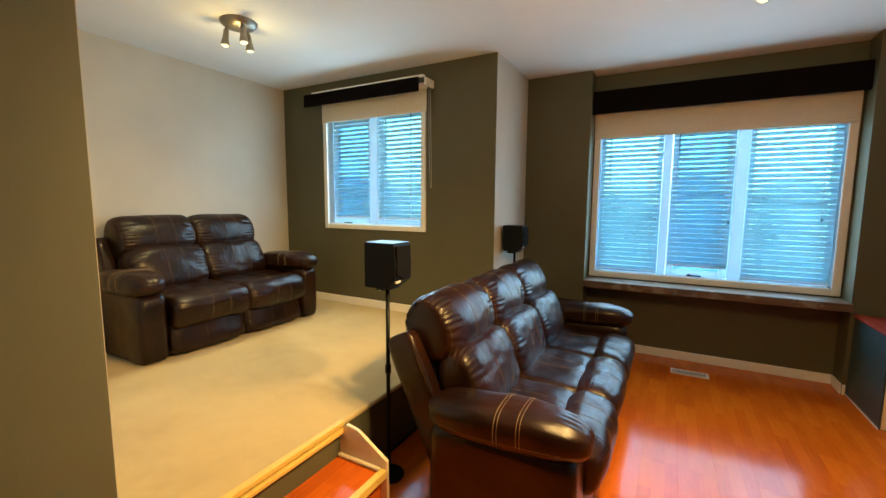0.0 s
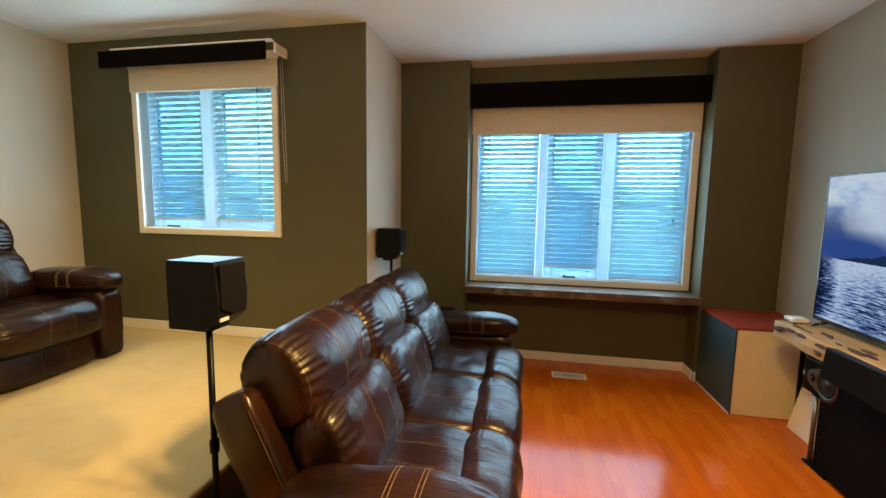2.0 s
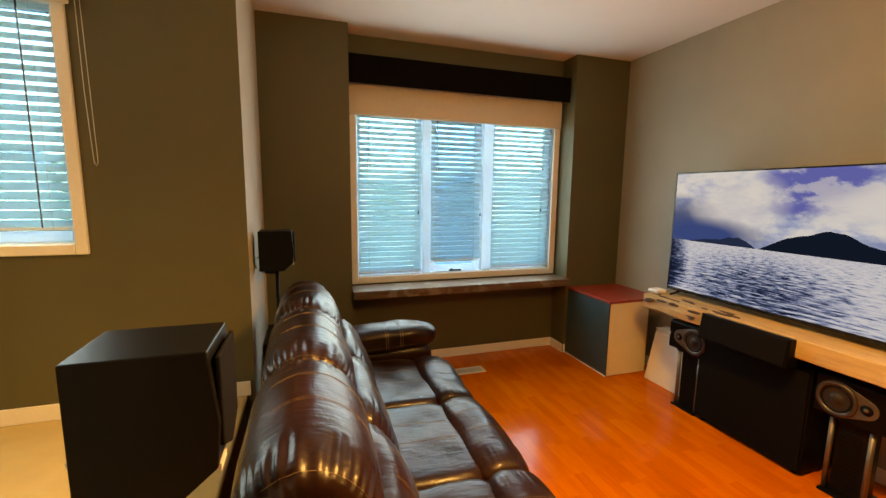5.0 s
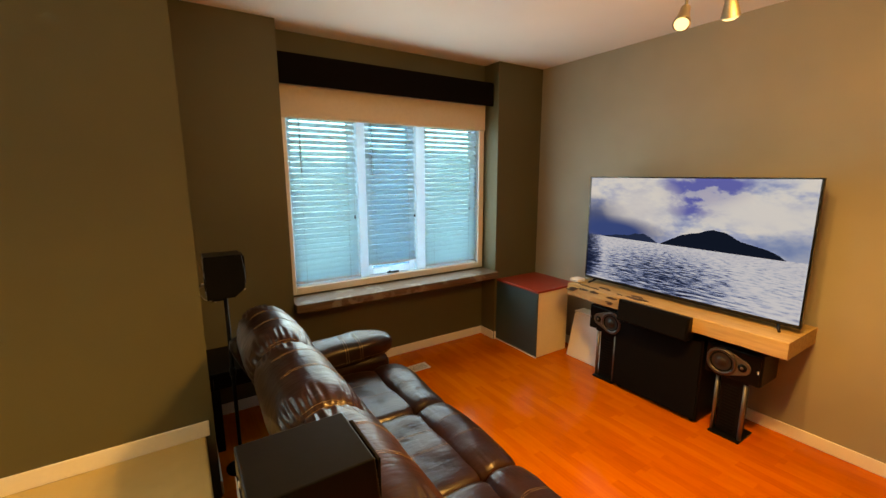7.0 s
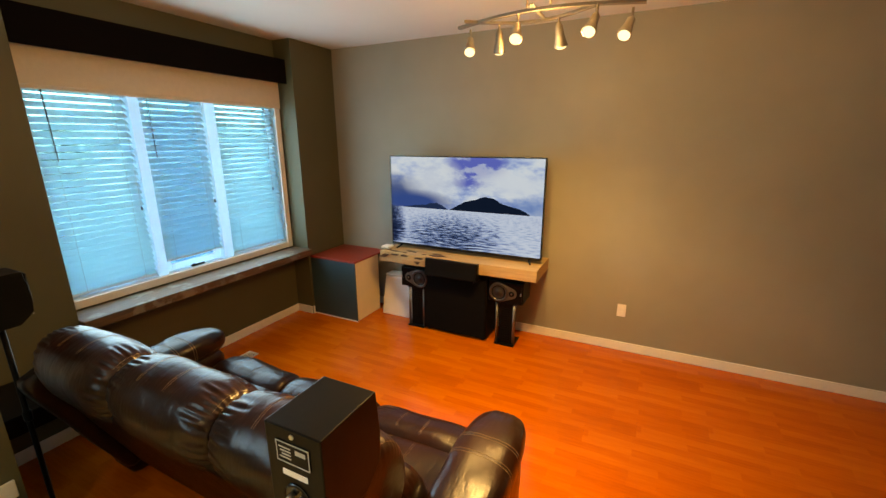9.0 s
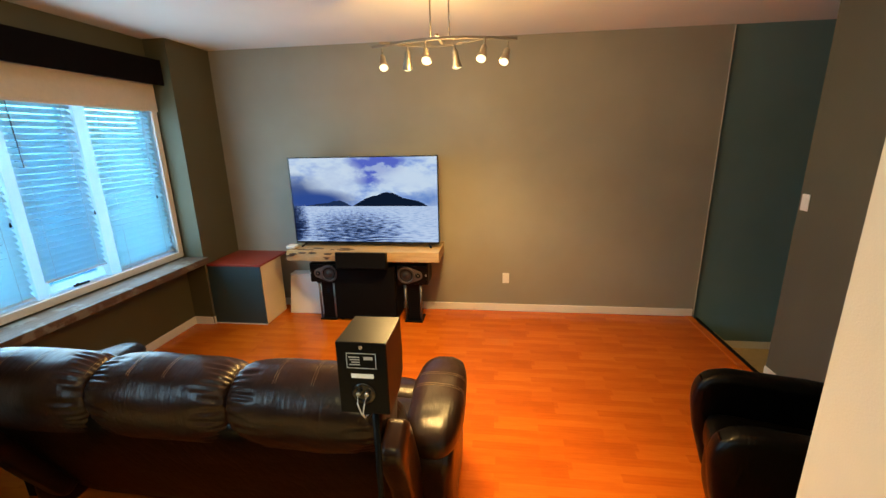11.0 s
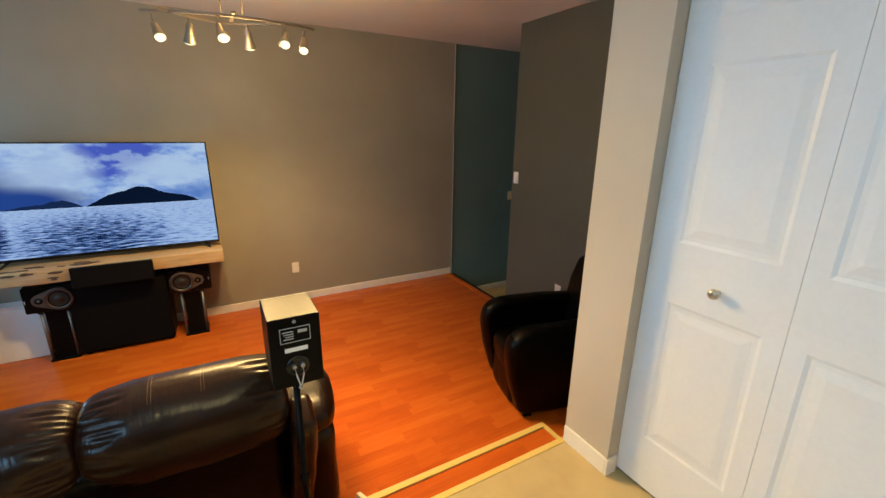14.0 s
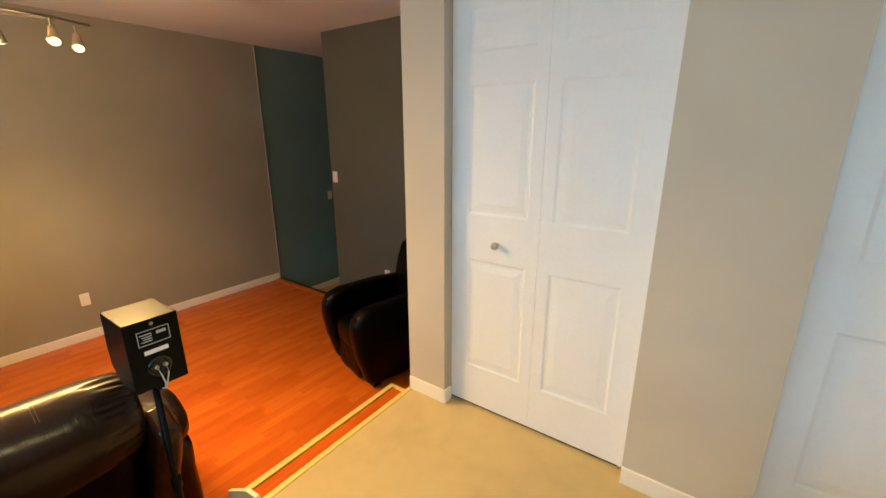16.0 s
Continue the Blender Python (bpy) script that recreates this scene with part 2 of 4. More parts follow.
def insect_screen():
    m, t, b = mat("insect_screen_mesh")
    tr = t.nodes.new("ShaderNodeBsdfTransparent")
    df = node(t, "ShaderNodeBsdfDiffuse")
    tr.inputs["Color"].default_value = (0.78, 0.90, 1.0, 1)
    df.inputs["Color"].default_value = (0.12, 0.20, 0.38, 1)
    mx = t.nodes.new("ShaderNodeMixShader")
    mx.inputs[0].default_value = 0.13
    t.links.new(tr.outputs[0], mx.inputs[1])
    t.links.new(df.outputs[0], mx.inputs[2])
    t.links.new(mx.outputs[0], t.nodes["Material Output"].inputs["Surface"])
    return m


def slat_material():
    m, t, b = mat("blind_slat_vinyl")
    df = node(t, "ShaderNodeBsdfDiffuse")
    # white slats, the blue-green of the daylight put into both colours
    df.inputs["Color"].default_value = (0.74, 0.87, 0.90, 1)
    tl = node(t, "ShaderNodeBsdfTranslucent")
    tl.inputs["Color"].default_value = (0.80, 0.96, 0.97, 1)
    mx = t.nodes.new("ShaderNodeMixShader")
    mx.inputs[0].default_value = 0.72
    t.links.new(df.outputs[0], mx.inputs[1])
    t.links.new(tl.outputs[0], mx.inputs[2])
    t.links.new(mx.outputs[0], t.nodes["Material Output"].inputs["Surface"])
    return m


def vinyl_sash():
    """Hollow white vinyl; added translucency and cool colours stand in for daylight on it."""
    m, t, b = mat("daylight_glow_vinyl")
    df = node(t, "ShaderNodeBsdfDiffuse")
    grime = noise_tex(t, coords(t), 9, 3)
    t.links.new(ramp(t, grime, [(0.3, (0.70, 0.80, 0.84)), (0.7, (0.76, 0.86, 0.89))]), df.inputs["Color"])
    tl = node(t, "ShaderNodeBsdfTranslucent")
    tl.inputs["Color"].default_value = (0.72, 0.88, 0.94, 1)
    mx = t.nodes.new("ShaderNodeMixShader")
    mx.inputs[0].default_value = 0.5
    t.links.new(df.outputs[0], mx.inputs[1])
    t.links.new(tl.outputs[0], mx.inputs[2])
    t.links.new(mx.outputs[0], t.nodes["Material Output"].inputs["Surface"])
    return m


def screen_picture():
    """The picture on the television: cloudy sky above rippled water."""
    m, t, b = mat("television_picture")
    g = t.nodes.new("ShaderNodeTexCoord")
    sep = t.nodes.new("ShaderNodeSeparateXYZ")
    t.links.new(g.outputs["Object"], sep.inputs[0])
    cv = t.nodes.new("ShaderNodeMapping")
    cv.inputs["Scale"].default_value = (1, 1.3, 2.8)
    cv.inputs["Rotation"].default_value = (radians(18), 0, 0)
    t.links.new(g.outputs["Object"], cv.inputs["Vector"])
    cloud = noise_tex(t, cv.outputs["Vector"], 2.6, 7, 0.60)
    Y, Z = sep.outputs[1], sep.outputs[2]

    def blob(y, z, ry, rz):
        a = math_node(t, 'POWER', math_node(t, 'ABSOLUTE', math_node(t, 'DIVIDE', math_node(t, 'SUBTRACT', Y, y), ry)), 2.0)
        b2 = math_node(t, 'POWER', math_node(t, 'ABSOLUTE', math_node(t, 'DIVIDE', math_node(t, 'SUBTRACT', Z, z), rz)), 2.0)
        o = math_node(t, 'SUBTRACT', 1.0, math_node(t, 'ADD', a, b2))
        o.node.use_clamp = True
        return o
    skyc = ramp(t, cloud, [(0.32, (0.22, 0.30, 0.66)), (0.43, (0.50, 0.60, 0.90)), (0.53, (0.90, 0.94, 1.0)), (0.6, (1.0, 1.0, 1.0))])
    ragged = math_node(t, 'MULTIPLY', math_node(t, 'SUBTRACT', cloud, 0.34), 5.5)
    ragged.node.use_clamp = True
    hole = math_node(t, 'MULTIPLY', blob(-0.14, 0.36, 0.34, 0.24), math_node(t, 'SUBTRACT', 1.25, ragged))
    hole = math_node(t, 'MULTIPLY', hole, 2.0)
    hole.node.use_clamp = True
    skyc = mixc(t, hole, skyc, (0.16, 0.19, 0.66))
    skyc = mixc(t, math_node(t, 'MULTIPLY', blob(0.78, 0.06, 0.55, 0.24), 1.1), skyc, (0.10, 0.14, 0.32))
    skyc = mixc(t, math_node(t, 'MULTIPLY', blob(-0.72, 0.0, 0.4, 0.12), 0.7), skyc, (0.22, 0.34, 0.66))
    skyc = mixc(t, math_node(t, 'MULTIPLY', blob(0.30, 0.22, 0.36, 0.26), 0.8), skyc, (1.0, 1.0, 1.0))
    skyc = mixc(t, math_node(t, 'MULTIPLY', blob(-0.52, 0.20, 0.42, 0.12), 1.0), skyc, (0.95, 0.97, 1.0))
    skyc = mixc(t, math_node(t, 'MULTIPLY', blob(0.52, 0.0, 0.50, 0.13), 1.2), skyc, (0.05, 0.10, 0.34))
    depth = math_node(t, 'MAXIMUM', math_node(t, 'SUBTRACT', 0.01, Z), 0.05)
    comb = t.nodes.new("ShaderNodeCombineXYZ")
    t.links.new(math_node(t, 'DIVIDE', Y, depth), comb.inputs[0])
    t.links.new(math_node(t, 'MULTIPLY', math_node(t, 'LOGARITHM', depth, 2.718), 11.0), comb.inputs[1])
    wave = noise_tex(t, comb.outputs[0], 2.9, 8, 0.68)
    shade_ = math_node(t, 'ADD', math_node(t, 'MULTIPLY', blob(0.12, -0.34, 0.65, 0.28), 0.16), math_node(t, 'MULTIPLY', blob(0.86, -0.22, 0.26, 0.42), 0.30))
    wave = math_node(t, 'SUBTRACT', math_node(t, 'ADD', wave, 0.07), shade_)
    wat = ramp(t, wave, [(0.37, (0.008, 0.014, 0.05)), (0.43, (0.12, 0.18, 0.38)), (0.49, (0.52, 0.60, 0.84)), (0.58, (0.86, 0.90, 1.0))])
    above = math_node(t, 'GREATER_THAN', sep.outputs[2], -0.055)
    col = mixc(t, above, wat, skyc)
    e = node(t, "ShaderNodeEmission", Strength=SCREEN)
    t.links.new(mixc(t, 1.0, col, (0.80, 0.89, 1.0), 'MULTIPLY'), e.inputs["Color"])
    t.links.new(e.outputs[0], t.nodes["Material Output"].inputs["Surface"])
    return m


SCREEN = 0.037
M_FLOOR, M_CARPET, M_GLASS, M_SLAT, M_SCREENMESH = wood_floor(), carpet(), glass(), slat_material(), insect_screen()
M_BEAM = rough_wood("live_edge_beam", (0.33, 0.215, 0.09), (0.54, 0.39, 0.18), 1)
M_SILL = rough_wood("weathered_sill_board", (0.055, 0.034, 0.020), (0.16, 0.10, 0.058), 0, (0.19, 0.17, 0.135))
M_PINE = rough_wood("knotty_pine", (0.30, 0.19, 0.075), (0.50, 0.35, 0.15), 2)
M_BARK2 = rough_wood("dark_bark", (0.035, 0.02, 0.01), (0.10, 0.06, 0.03), 1)
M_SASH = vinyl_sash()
M_PICTURE = screen_picture()


# ---- building helpers ----
def box(bm, x0, x1, y0, y1, z0, z1, bev=0.0, seg=2):
    vs = [bm.verts.new((x, y, z)) for x in (x0, x1) for y in (y0, y1) for z in (z0, z1)]
    fs = [bm.faces.new([vs[i] for i in q]) for q in ((0, 1, 3, 2), (4, 6, 7, 5), (0, 4, 5, 1), (2, 3, 7, 6), (0, 2, 6, 4), (1, 5, 7, 3))]
    if bev:
        es = list({e for f in fs for e in f.edges})
        bmesh.ops.bevel(bm, geom=es, offset=bev, segments=seg, affect='EDGES', profile=0.5)
    return bm


def boxes(*args, bev=0.0, seg=2):
    bm = bmesh.new()
    for a in args:
        box(bm, *a, bev=bev, seg=seg)
    return bm


def prism(pts, axis, lo, hi, bev=0.0, seg=2):
    """A polygon drawn across one axis ('x': y,z; 'y': x,z; 'z': x,y) and pushed along it."""
    bm = bmesh.new()

    def at(p, h):
        return {"x": (h, p[0], p[1]), "y": (p[0], h, p[1]), "z": (p[0], p[1], h)}[axis]
    a = [bm.verts.new(at(p, lo)) for p in pts]
    b = [bm.verts.new(at(p, hi)) for p in pts]
    n = len(pts)
    bm.faces.new(a)
    bm.faces.new(b[::-1])
    for i in range(n):
        bm.faces.new((a[i], b[i], b[(i + 1) % n], a[(i + 1) % n]))
    bmesh.ops.recalc_face_normals(bm, faces=bm.faces)
    if bev:
        bmesh.ops.bevel(bm, geom=list(bm.edges), offset=bev, segments=seg, affect='EDGES', profile=0.5)
    return bm


def tube(bm, pts, r, sides=10, r2=None):
    """A round bar along points, capped."""
    pts = [Vector(p) for p in pts]
    rings = []
    for i, p in enumerate(pts):
        d = (pts[min(i + 1, len(pts) - 1)] - pts[max(i - 1, 0)]).normalized()
        u = d.orthogonal().normalized() if abs(d.z) > 0.95 else d.cross(Vector((0, 0, 1))).normalized()
        w = d.cross(u)
        rr = r if r2 is None else r + (r2 - r) * i / (len(pts) - 1)
        rings.append([bm.verts.new(p + rr * (math.cos(a) * u + math.sin(a) * w)) for a in (2 * math.pi * k / sides for k in range(sides))])
    for a, b in zip(rings, rings[1:]):
        for k in range(sides):
            bm.faces.new((a[k], a[(k + 1) % sides], b[(k + 1) % sides], b[k])).smooth = True
    bm.faces.new(rings[0][::-1])
    bm.faces.new(rings[-1])
    return bm


def lathe(bm, centre, axis, profile, sides=24, caps=True):
    """Rings (radius, distance along axis) about a line."""
    ax = Vector(axis).normalized()
    u = ax.orthogonal().normalized()
    w = ax.cross(u)
    rings = [[bm.verts.new(Vector(centre) + ax * h + max(r, 1e-4) * (math.cos(a) * u + math.sin(a) * w))
              for a in (2 * math.pi * k / sides for k in range(sides))] for r, h in profile]
    for a, b in zip(rings, rings[1:]):
        for k in range(sides):
            bm.faces.new((a[k], a[(k + 1) % sides], b[(k + 1) % sides], b[k])).smooth = True
    if caps:
        bm.faces.new(rings[0][::-1])
        bm.faces.new(rings[-1])
    bmesh.ops.recalc_face_normals(bm, faces=bm.faces)
    return bm


def part(name, bm, material, parent=None, label=""):
    me = bpy.data.meshes.new(name)
    bm.to_mesh(me)
    bm.free()
    me.materials.append(material)
    ob = new(name, me)
    ob.parent = parent
    return tagged(ob, label) if label else ob


def thing(name, at, label, category, group=""):
    ob = new(name)
    ob.location = at
    ob.empty_display_size = 0.1
    return tagged(ob, label, category, group)


def structure(name, bm, material, label, category):
    return tagged(part(name, bm, material), label, category, kind="structure")


# soft shapes: a rounded block as a map from the cube's surface
def soft(cx, cy, cz, hx, hy, hz, k=4.0, tilt=0.0, pleat=0.0, sag=0.0, crown=0.0, seed=0, lump=0.006, droop=0.0, ky=None):
    ct, st = math.cos(radians(tilt)), math.sin(radians(tilt))

    def at(a, b, c, out=0.0):
        q = ky or k
        n = ((abs(a) ** k + abs(c) ** k) ** (q / k) + abs(b) ** q) ** (1 / q)
        a, b, c = a / n, b / n, c / n
        x, y, z = a * hx, b * hy, c * hz
        x *= 1 + crown * (1 - b * b)
        z -= sag * (1 - a * a) * (1 - b * b) * (1 if c > 0 else 0)
        z -= droop * max(0, a) ** 3
        th = math.atan2(c, a)
        if pleat:
            edge = max(0.0, abs(b) - 0.62 - 0.10 * math.sin(th * 9 + seed)) / 0.38
            edge = min(1.0, edge)
            w = math.sin(th * 31 + seed * 1.7 + 2.6 * math.sin(th * 4 + seed) + 2.5 * b)
            s = 1 - pleat * edge * (0.5 + 0.5 * w) * (1.15 - edge)
            x, z = x * s, z * s
        d = noise.noise(Vector((x * 7 + seed * 3.1, y * 5 + seed, z * 7))) * lump
        d += noise.noise(Vector((x * 15 + seed, y * 9, z * 15 + seed))) * lump * 0.3
        nn = Vector((a / hx, b / hy, c / hz)).normalized()
        x, y, z = x + nn.x * (d + out), y + nn.y * (d + out), z + nn.z * (d + out)
        return Vector((cx + x * ct + z * st, cy + y, cz - x * st + z * ct))
    return at


def soft_mesh(at, nx=12, ny=18, nz=10):
    bm = bmesh.new()
    seen = {}

    def v(a, b, c):
        key = (round(a, 5), round(b, 5), round(c, 5))
        if key not in seen:
            seen[key] = bm.verts.new(at(a, b, c))
        return seen[key]
    lin = lambda n: [math.tan((-1 + 2 * i / n) * math.pi / 4) for i in range(n + 1)]
    A, B, Cc = lin(nx), lin(ny), lin(nz)
    for s in (-1, 1):
        for U, V, f in ((A, B, lambda p, q: (p, q, s)), (A, Cc, lambda p, q: (p, s, q)), (B, Cc, lambda p, q: (s, p, q))):
            for i in range(len(U) - 1):
                for j in range(len(V) - 1):
                    bm.faces.new([v(*f(U[x], V[y])) for x, y in ((i, j), (i + 1, j), (i + 1, j + 1), (i, j + 1))]).smooth = True
    bmesh.ops.recalc_face_normals(bm, faces=bm.faces)
    return bm


def stitch(at, line, parent, r=0.0005):
    """One line of thread along a soft shape; the line is a list of cube points."""
    pts = []
    steps = 16 if len(line) < 6 else 4
    for p, q in zip(line, line[1:]):
        for i in range(steps):
            pts.append(at(*(p[k] + (q[k] - p[k]) * i / steps for k in range(3)), out=0.0004))
    part("stitching", tube(bmesh.new(), pts, r, 5), M_THREAD, parent, "tan stitching")


def hoop(b, k):
    """Cube points of a ring over the top and front of a soft shape."""
    out = []
    for i in range(13):
        th = radians(200 - 18.3 * i) if k > 2.5 else radians(100 - 14 * i)
        ca, sa = math.cos(th), math.sin(th)
        out.append((math.copysign(abs(ca) ** (2 / k), ca), b, math.copysign(abs(sa) ** (2 / k), sa)))
    return out


# ---- structure ----
W = 0.14
structure("wall_east", boxes((2.03, 2.03 + W, -0.37, 4.95, -0.02, C)), M_TAUPE, "plain taupe painted wall behind the television", "wall")
structure("wall_stairwell", boxes((2.05, 2.05 + W, -2.9, -0.372, -0.7, C), (0.9, 2.05, -2.9, -2.76, -0.7, C)), M_TEAL, "dark teal painted wall beside the stairs down", "wall")
structure("wall_south", boxes((-1.295, 0.9, -0.42 - W, -0.42, -0.02, C), (0.9 - W, 0.9, -2.9, -0.42 - W, -0.7, C)), M_CHAR, "dark charcoal painted wall behind the armchair", "wall")
structure("wall_north", boxes((-1.25, -0.602, 4.73, 4.95, -0.02, C), (1.44, 2.03, 4.73, 4.95, -0.02, C),
                              (-0.602 - W, 1.44 + W, 4.95, 5.09, -0.02, 0.815), (-0.602 - W, 1.44 + W, 4.95, 5.09, 2.27, C),
                              (-0.602 - W, -0.538, 4.95, 5.09, 0.815, 2.27), (1.374, 1.44 + W, 4.95, 5.09, 0.815, 2.27)),
          M_OLIVE, "dark olive painted wall with a recessed window bay", "wall")
structure("wall_upper_north", boxes((-3.91, -1.25, 3.84, 3.98, 0.0, 1.284), (-3.91, -1.25, 3.84, 3.98, 2.439, C),
                                    (-3.91, -3.235, 3.84, 3.98, 1.284, 2.439), (-2.008, -1.25, 3.84, 3.98, 1.284, 2.439), (-1.25, -1.2465, 3.84, 3.843, 0.0, C)),
          M_OLIVE, "dark olive painted wall above the carpeted platform", "wall")
structure("wall_return", boxes((-1.39, -1.247, 3.982, 4.95, -0.02, C), (-1.2495, -1.247, 3.8435, 3.982, -0.02, C)), M_BEIGE, "pale beige return between the two window walls", "wall")
structure("wall_west", boxes((-3.91 - W, -3.91, 0.1, 3.98, 0.0, C)), M_BEIGE, "pale beige wall behind the loveseat", "wall")
for name, size in (("wall_closet_end", (-1.545, -1.295, 0.77, 0.92, -0.02, C)), ("wall_closet_inner_side", (-1.435, -1.305, -0.42, 0.77, -0.02, C)),
                   ("wall_closet_pier", (-2.935, -2.49, 0.77, 0.92, 0.34, C)), ("wall_over_door_1", (-2.49, -1.545, 0.77, 0.92, 2.49, C)),
                   ("wall_over_door_2", (-3.91, -2.935, 0.77, 0.92, 2.49, C)), ("wall_closet_corner", (-3.91, -3.82, 0.77, 0.92, 0.34, 2.489)),
                   # unseen backing behind the closed doors, added to stop sky light leaking in
                   ("unseen_closet_backing", (-3.91, -1.435, 0.06, 0.18, 0.0, C))):
    structure(name, boxes(size), M_BEIGE, "beige painted closet wall beside white doors", "wall")
# thin east face of the closet, darker and greyer than its beige faces
structure("wall_closet_side", boxes((-1.304, -1.292, -0.42, 0.917, -0.01, C)), M_OLIVEGREY, "olive-grey side face of the closet", "wall")
structure("ceiling", boxes((-4.2, 2.3, -3.0, 5.2, C, C + 0.15)), M_CEIL, "smooth white painted ceiling", "ceiling")
structure("stair_landing", boxes((0.9, 2.05, -0.62, -0.335, -0.36, -0.18), (0.9, 2.05, -2.8, -0.62, -0.5, -0.36), (0.9, 2.05, -0.345, -0.335, -0.2, -0.03)),
          M_CARPET, "carpeted steps going down beside the teal wall", "stairs")

# baseboards, each run its own box with a rounded top
def baseboard(runs):
    bm = bmesh.new()
    for r in runs:
        box(bm, *r, bev=0.004, seg=2)
    return bm


structure("baseboard_lower", baseboard([(2.018, 2.03, -0.36, 4.72, 0.0, 0.085), (-1.24, -0.602, 4.718, 4.73, 0, 0.085), (-0.602, 1.44, 4.938, 4.95, 0, 0.085),
                                        (1.428, 1.44, 4.735, 4.938, 0, 0.085), (1.44, 1.46, 4.718, 4.73, 0, 0.085), (-1.247, -1.235, 3.86, 4.72, 0, 0.085),
                                        (-1.29, 0.9, -0.42, -0.408, 0, 0.085)]), M_TRIM, "white painted baseboard along the laminate floor", "baseboard")
structure("baseboard_platform", baseboard([(-3.90, -1.27, 3.828, 3.84, P, P + 0.085), (-3.91, -3.898, 0.93, 3.83, P, P + 0.085),
                                           (-1.545, -1.298, 0.92, 0.932, P, P + 0.085), (-1.557, -1.545, 0.865, 0.932, P, P + 0.085), (-2.935, -2.49, 0.92, 0.932, P, P + 0.085)]),
          M_TRIM, "white painted baseboard along the carpet", "baseboard")
structure("corner_bead", boxes((2.024, 2.049, -0.379, -0.3705, 0.0, C - 0.002)), M_BEIGE, "pale corner edge beside the teal wall", "trim")
structure("baseboard_stairs", baseboard([(2.036, 2.05, -2.7, -0.64, -0.36, -0.28)]), M_TRIM, "white baseboard above the lower landing", "baseboard")

# platform and step
structure("platform", boxes((-3.91, -1.30, 0.78, 3.84, 0.0, P - 0.03)), M_OLIVEGREY, "raised platform with an olive painted riser", "platform")
bm = bmesh.new()
box(bm, -3.91, -1.290, 0.79, 3.84, P - 0.03, P, bev=0.012, seg=3)
structure("carpet", bm, M_CARPET, "beige wall-to-wall carpet, faintly stained", "carpet")
structure("riser_trim", boxes((-1.30, -1.272, 0.925, 1.90, P - 0.052, P - 0.031), bev=0.004), M_GOLD, "tan nosing strip under the carpet edge", "trim")

step = thing("step", (0, 0, 0), "orange laminate step with cream and brass edging", "step")
part("tread", boxes((-1.298, -1.025, 0.80, 1.875, 0.195, 0.222), bev=0.003), M_FLOOR, step)
structure("platform_edge_trim", boxes((-1.315, -1.283, 0.92, 1.90, P - 0.022, P + 0.004), bev=0.004), M_GOLD, "brass coloured edge strip along the carpet", "trim")
part("riser", boxes((-1.05, -1.035, 0.80, 1.875, 0.0, 0.194)), M_FLOOR, step)
part("nosing", boxes((-1.038, -1.003, 0.78, 1.895, 0.19, 0.231), bev=0.002), M_GOLD, step, "brass coloured nosing strip")
part("end_strip", boxes((-1.298, -1.038, 0.777, 0.803, 0.19, 0.231), bev=0.002), M_GOLD, step, "brass coloured end strip")
part("end_strip", boxes((-1.298, -1.032, 1.855, 1.877, 0.2225, 0.242), bev=0.008), M_CREAM, step, "cream quarter-round strip")
part("stringer", prism([(-1.298, 0.0), (-1.298, P - 0.055), (-1.255, P + 0.002), (-1.18, P - 0.01), (-1.002, 0.275), (-0.998, 0.0)], "y", 1.878, 1.898, 0.002, 1), M_CREAM, step, "cream painted side board")

# ---- windows ----
def blind(window, x0, x1, zb, zt, y, pitch=0.0455):
    b = part("blind", boxes((x0, x1, y - 0.018, y + 0.018, zt - 0.03, zt)), M_PVC, window, "white slatted blind, slats tilted half shut")
    bm = bmesh.new()
    tilt, half = radians(45), 0.0260
    pts = [(-half, -0.0), (-half * 0.35, 0.0035), (half * 0.35, 0.0035), (half, 0.0)]
    rows = []
    for u, h in pts:
        yy, zz = u * math.cos(tilt) - h * math.sin(tilt), u * math.sin(tilt) + h * math.cos(tilt)
        rows.append([bm.verts.new((x, yy, zz)) for x in (x0 + 0.004, x1 - 0.004)])
    for a, c in zip(rows, rows[1:]):
        bm.faces.new((a[0], a[1], c[1], c[0])).smooth = True
    bmesh.ops.solidify(bm, geom=list(bm.faces), thickness=0.0016)
    me = bpy.data.meshes.new("slat")
    bm.to_mesh(me)
    bm.free()
    me.materials.append(M_SLAT)
    z = zb + 0.03
    i = 0
    while z < zt - 0.04:
        s = new("slat", me)
        s.parent = b
        s.location = (0, y, z)
        z += pitch
        i += 1
    part("bottom_rail", boxes((x0 + 0.004, x1 - 0.004, y - 0.022, y + 0.022, zb, zb + 0.016), bev=0.003), M_PVC, b)
    w = x1 - x0
    for f in (0.16, 0.84):
        part("ladder_cord", tube(bmesh.new(), [(x0 + w * f, y - 0.026, zb), (x0 + w * f, y - 0.026, zt)], 0.0012, 5), M_WIRE, b)
    return b


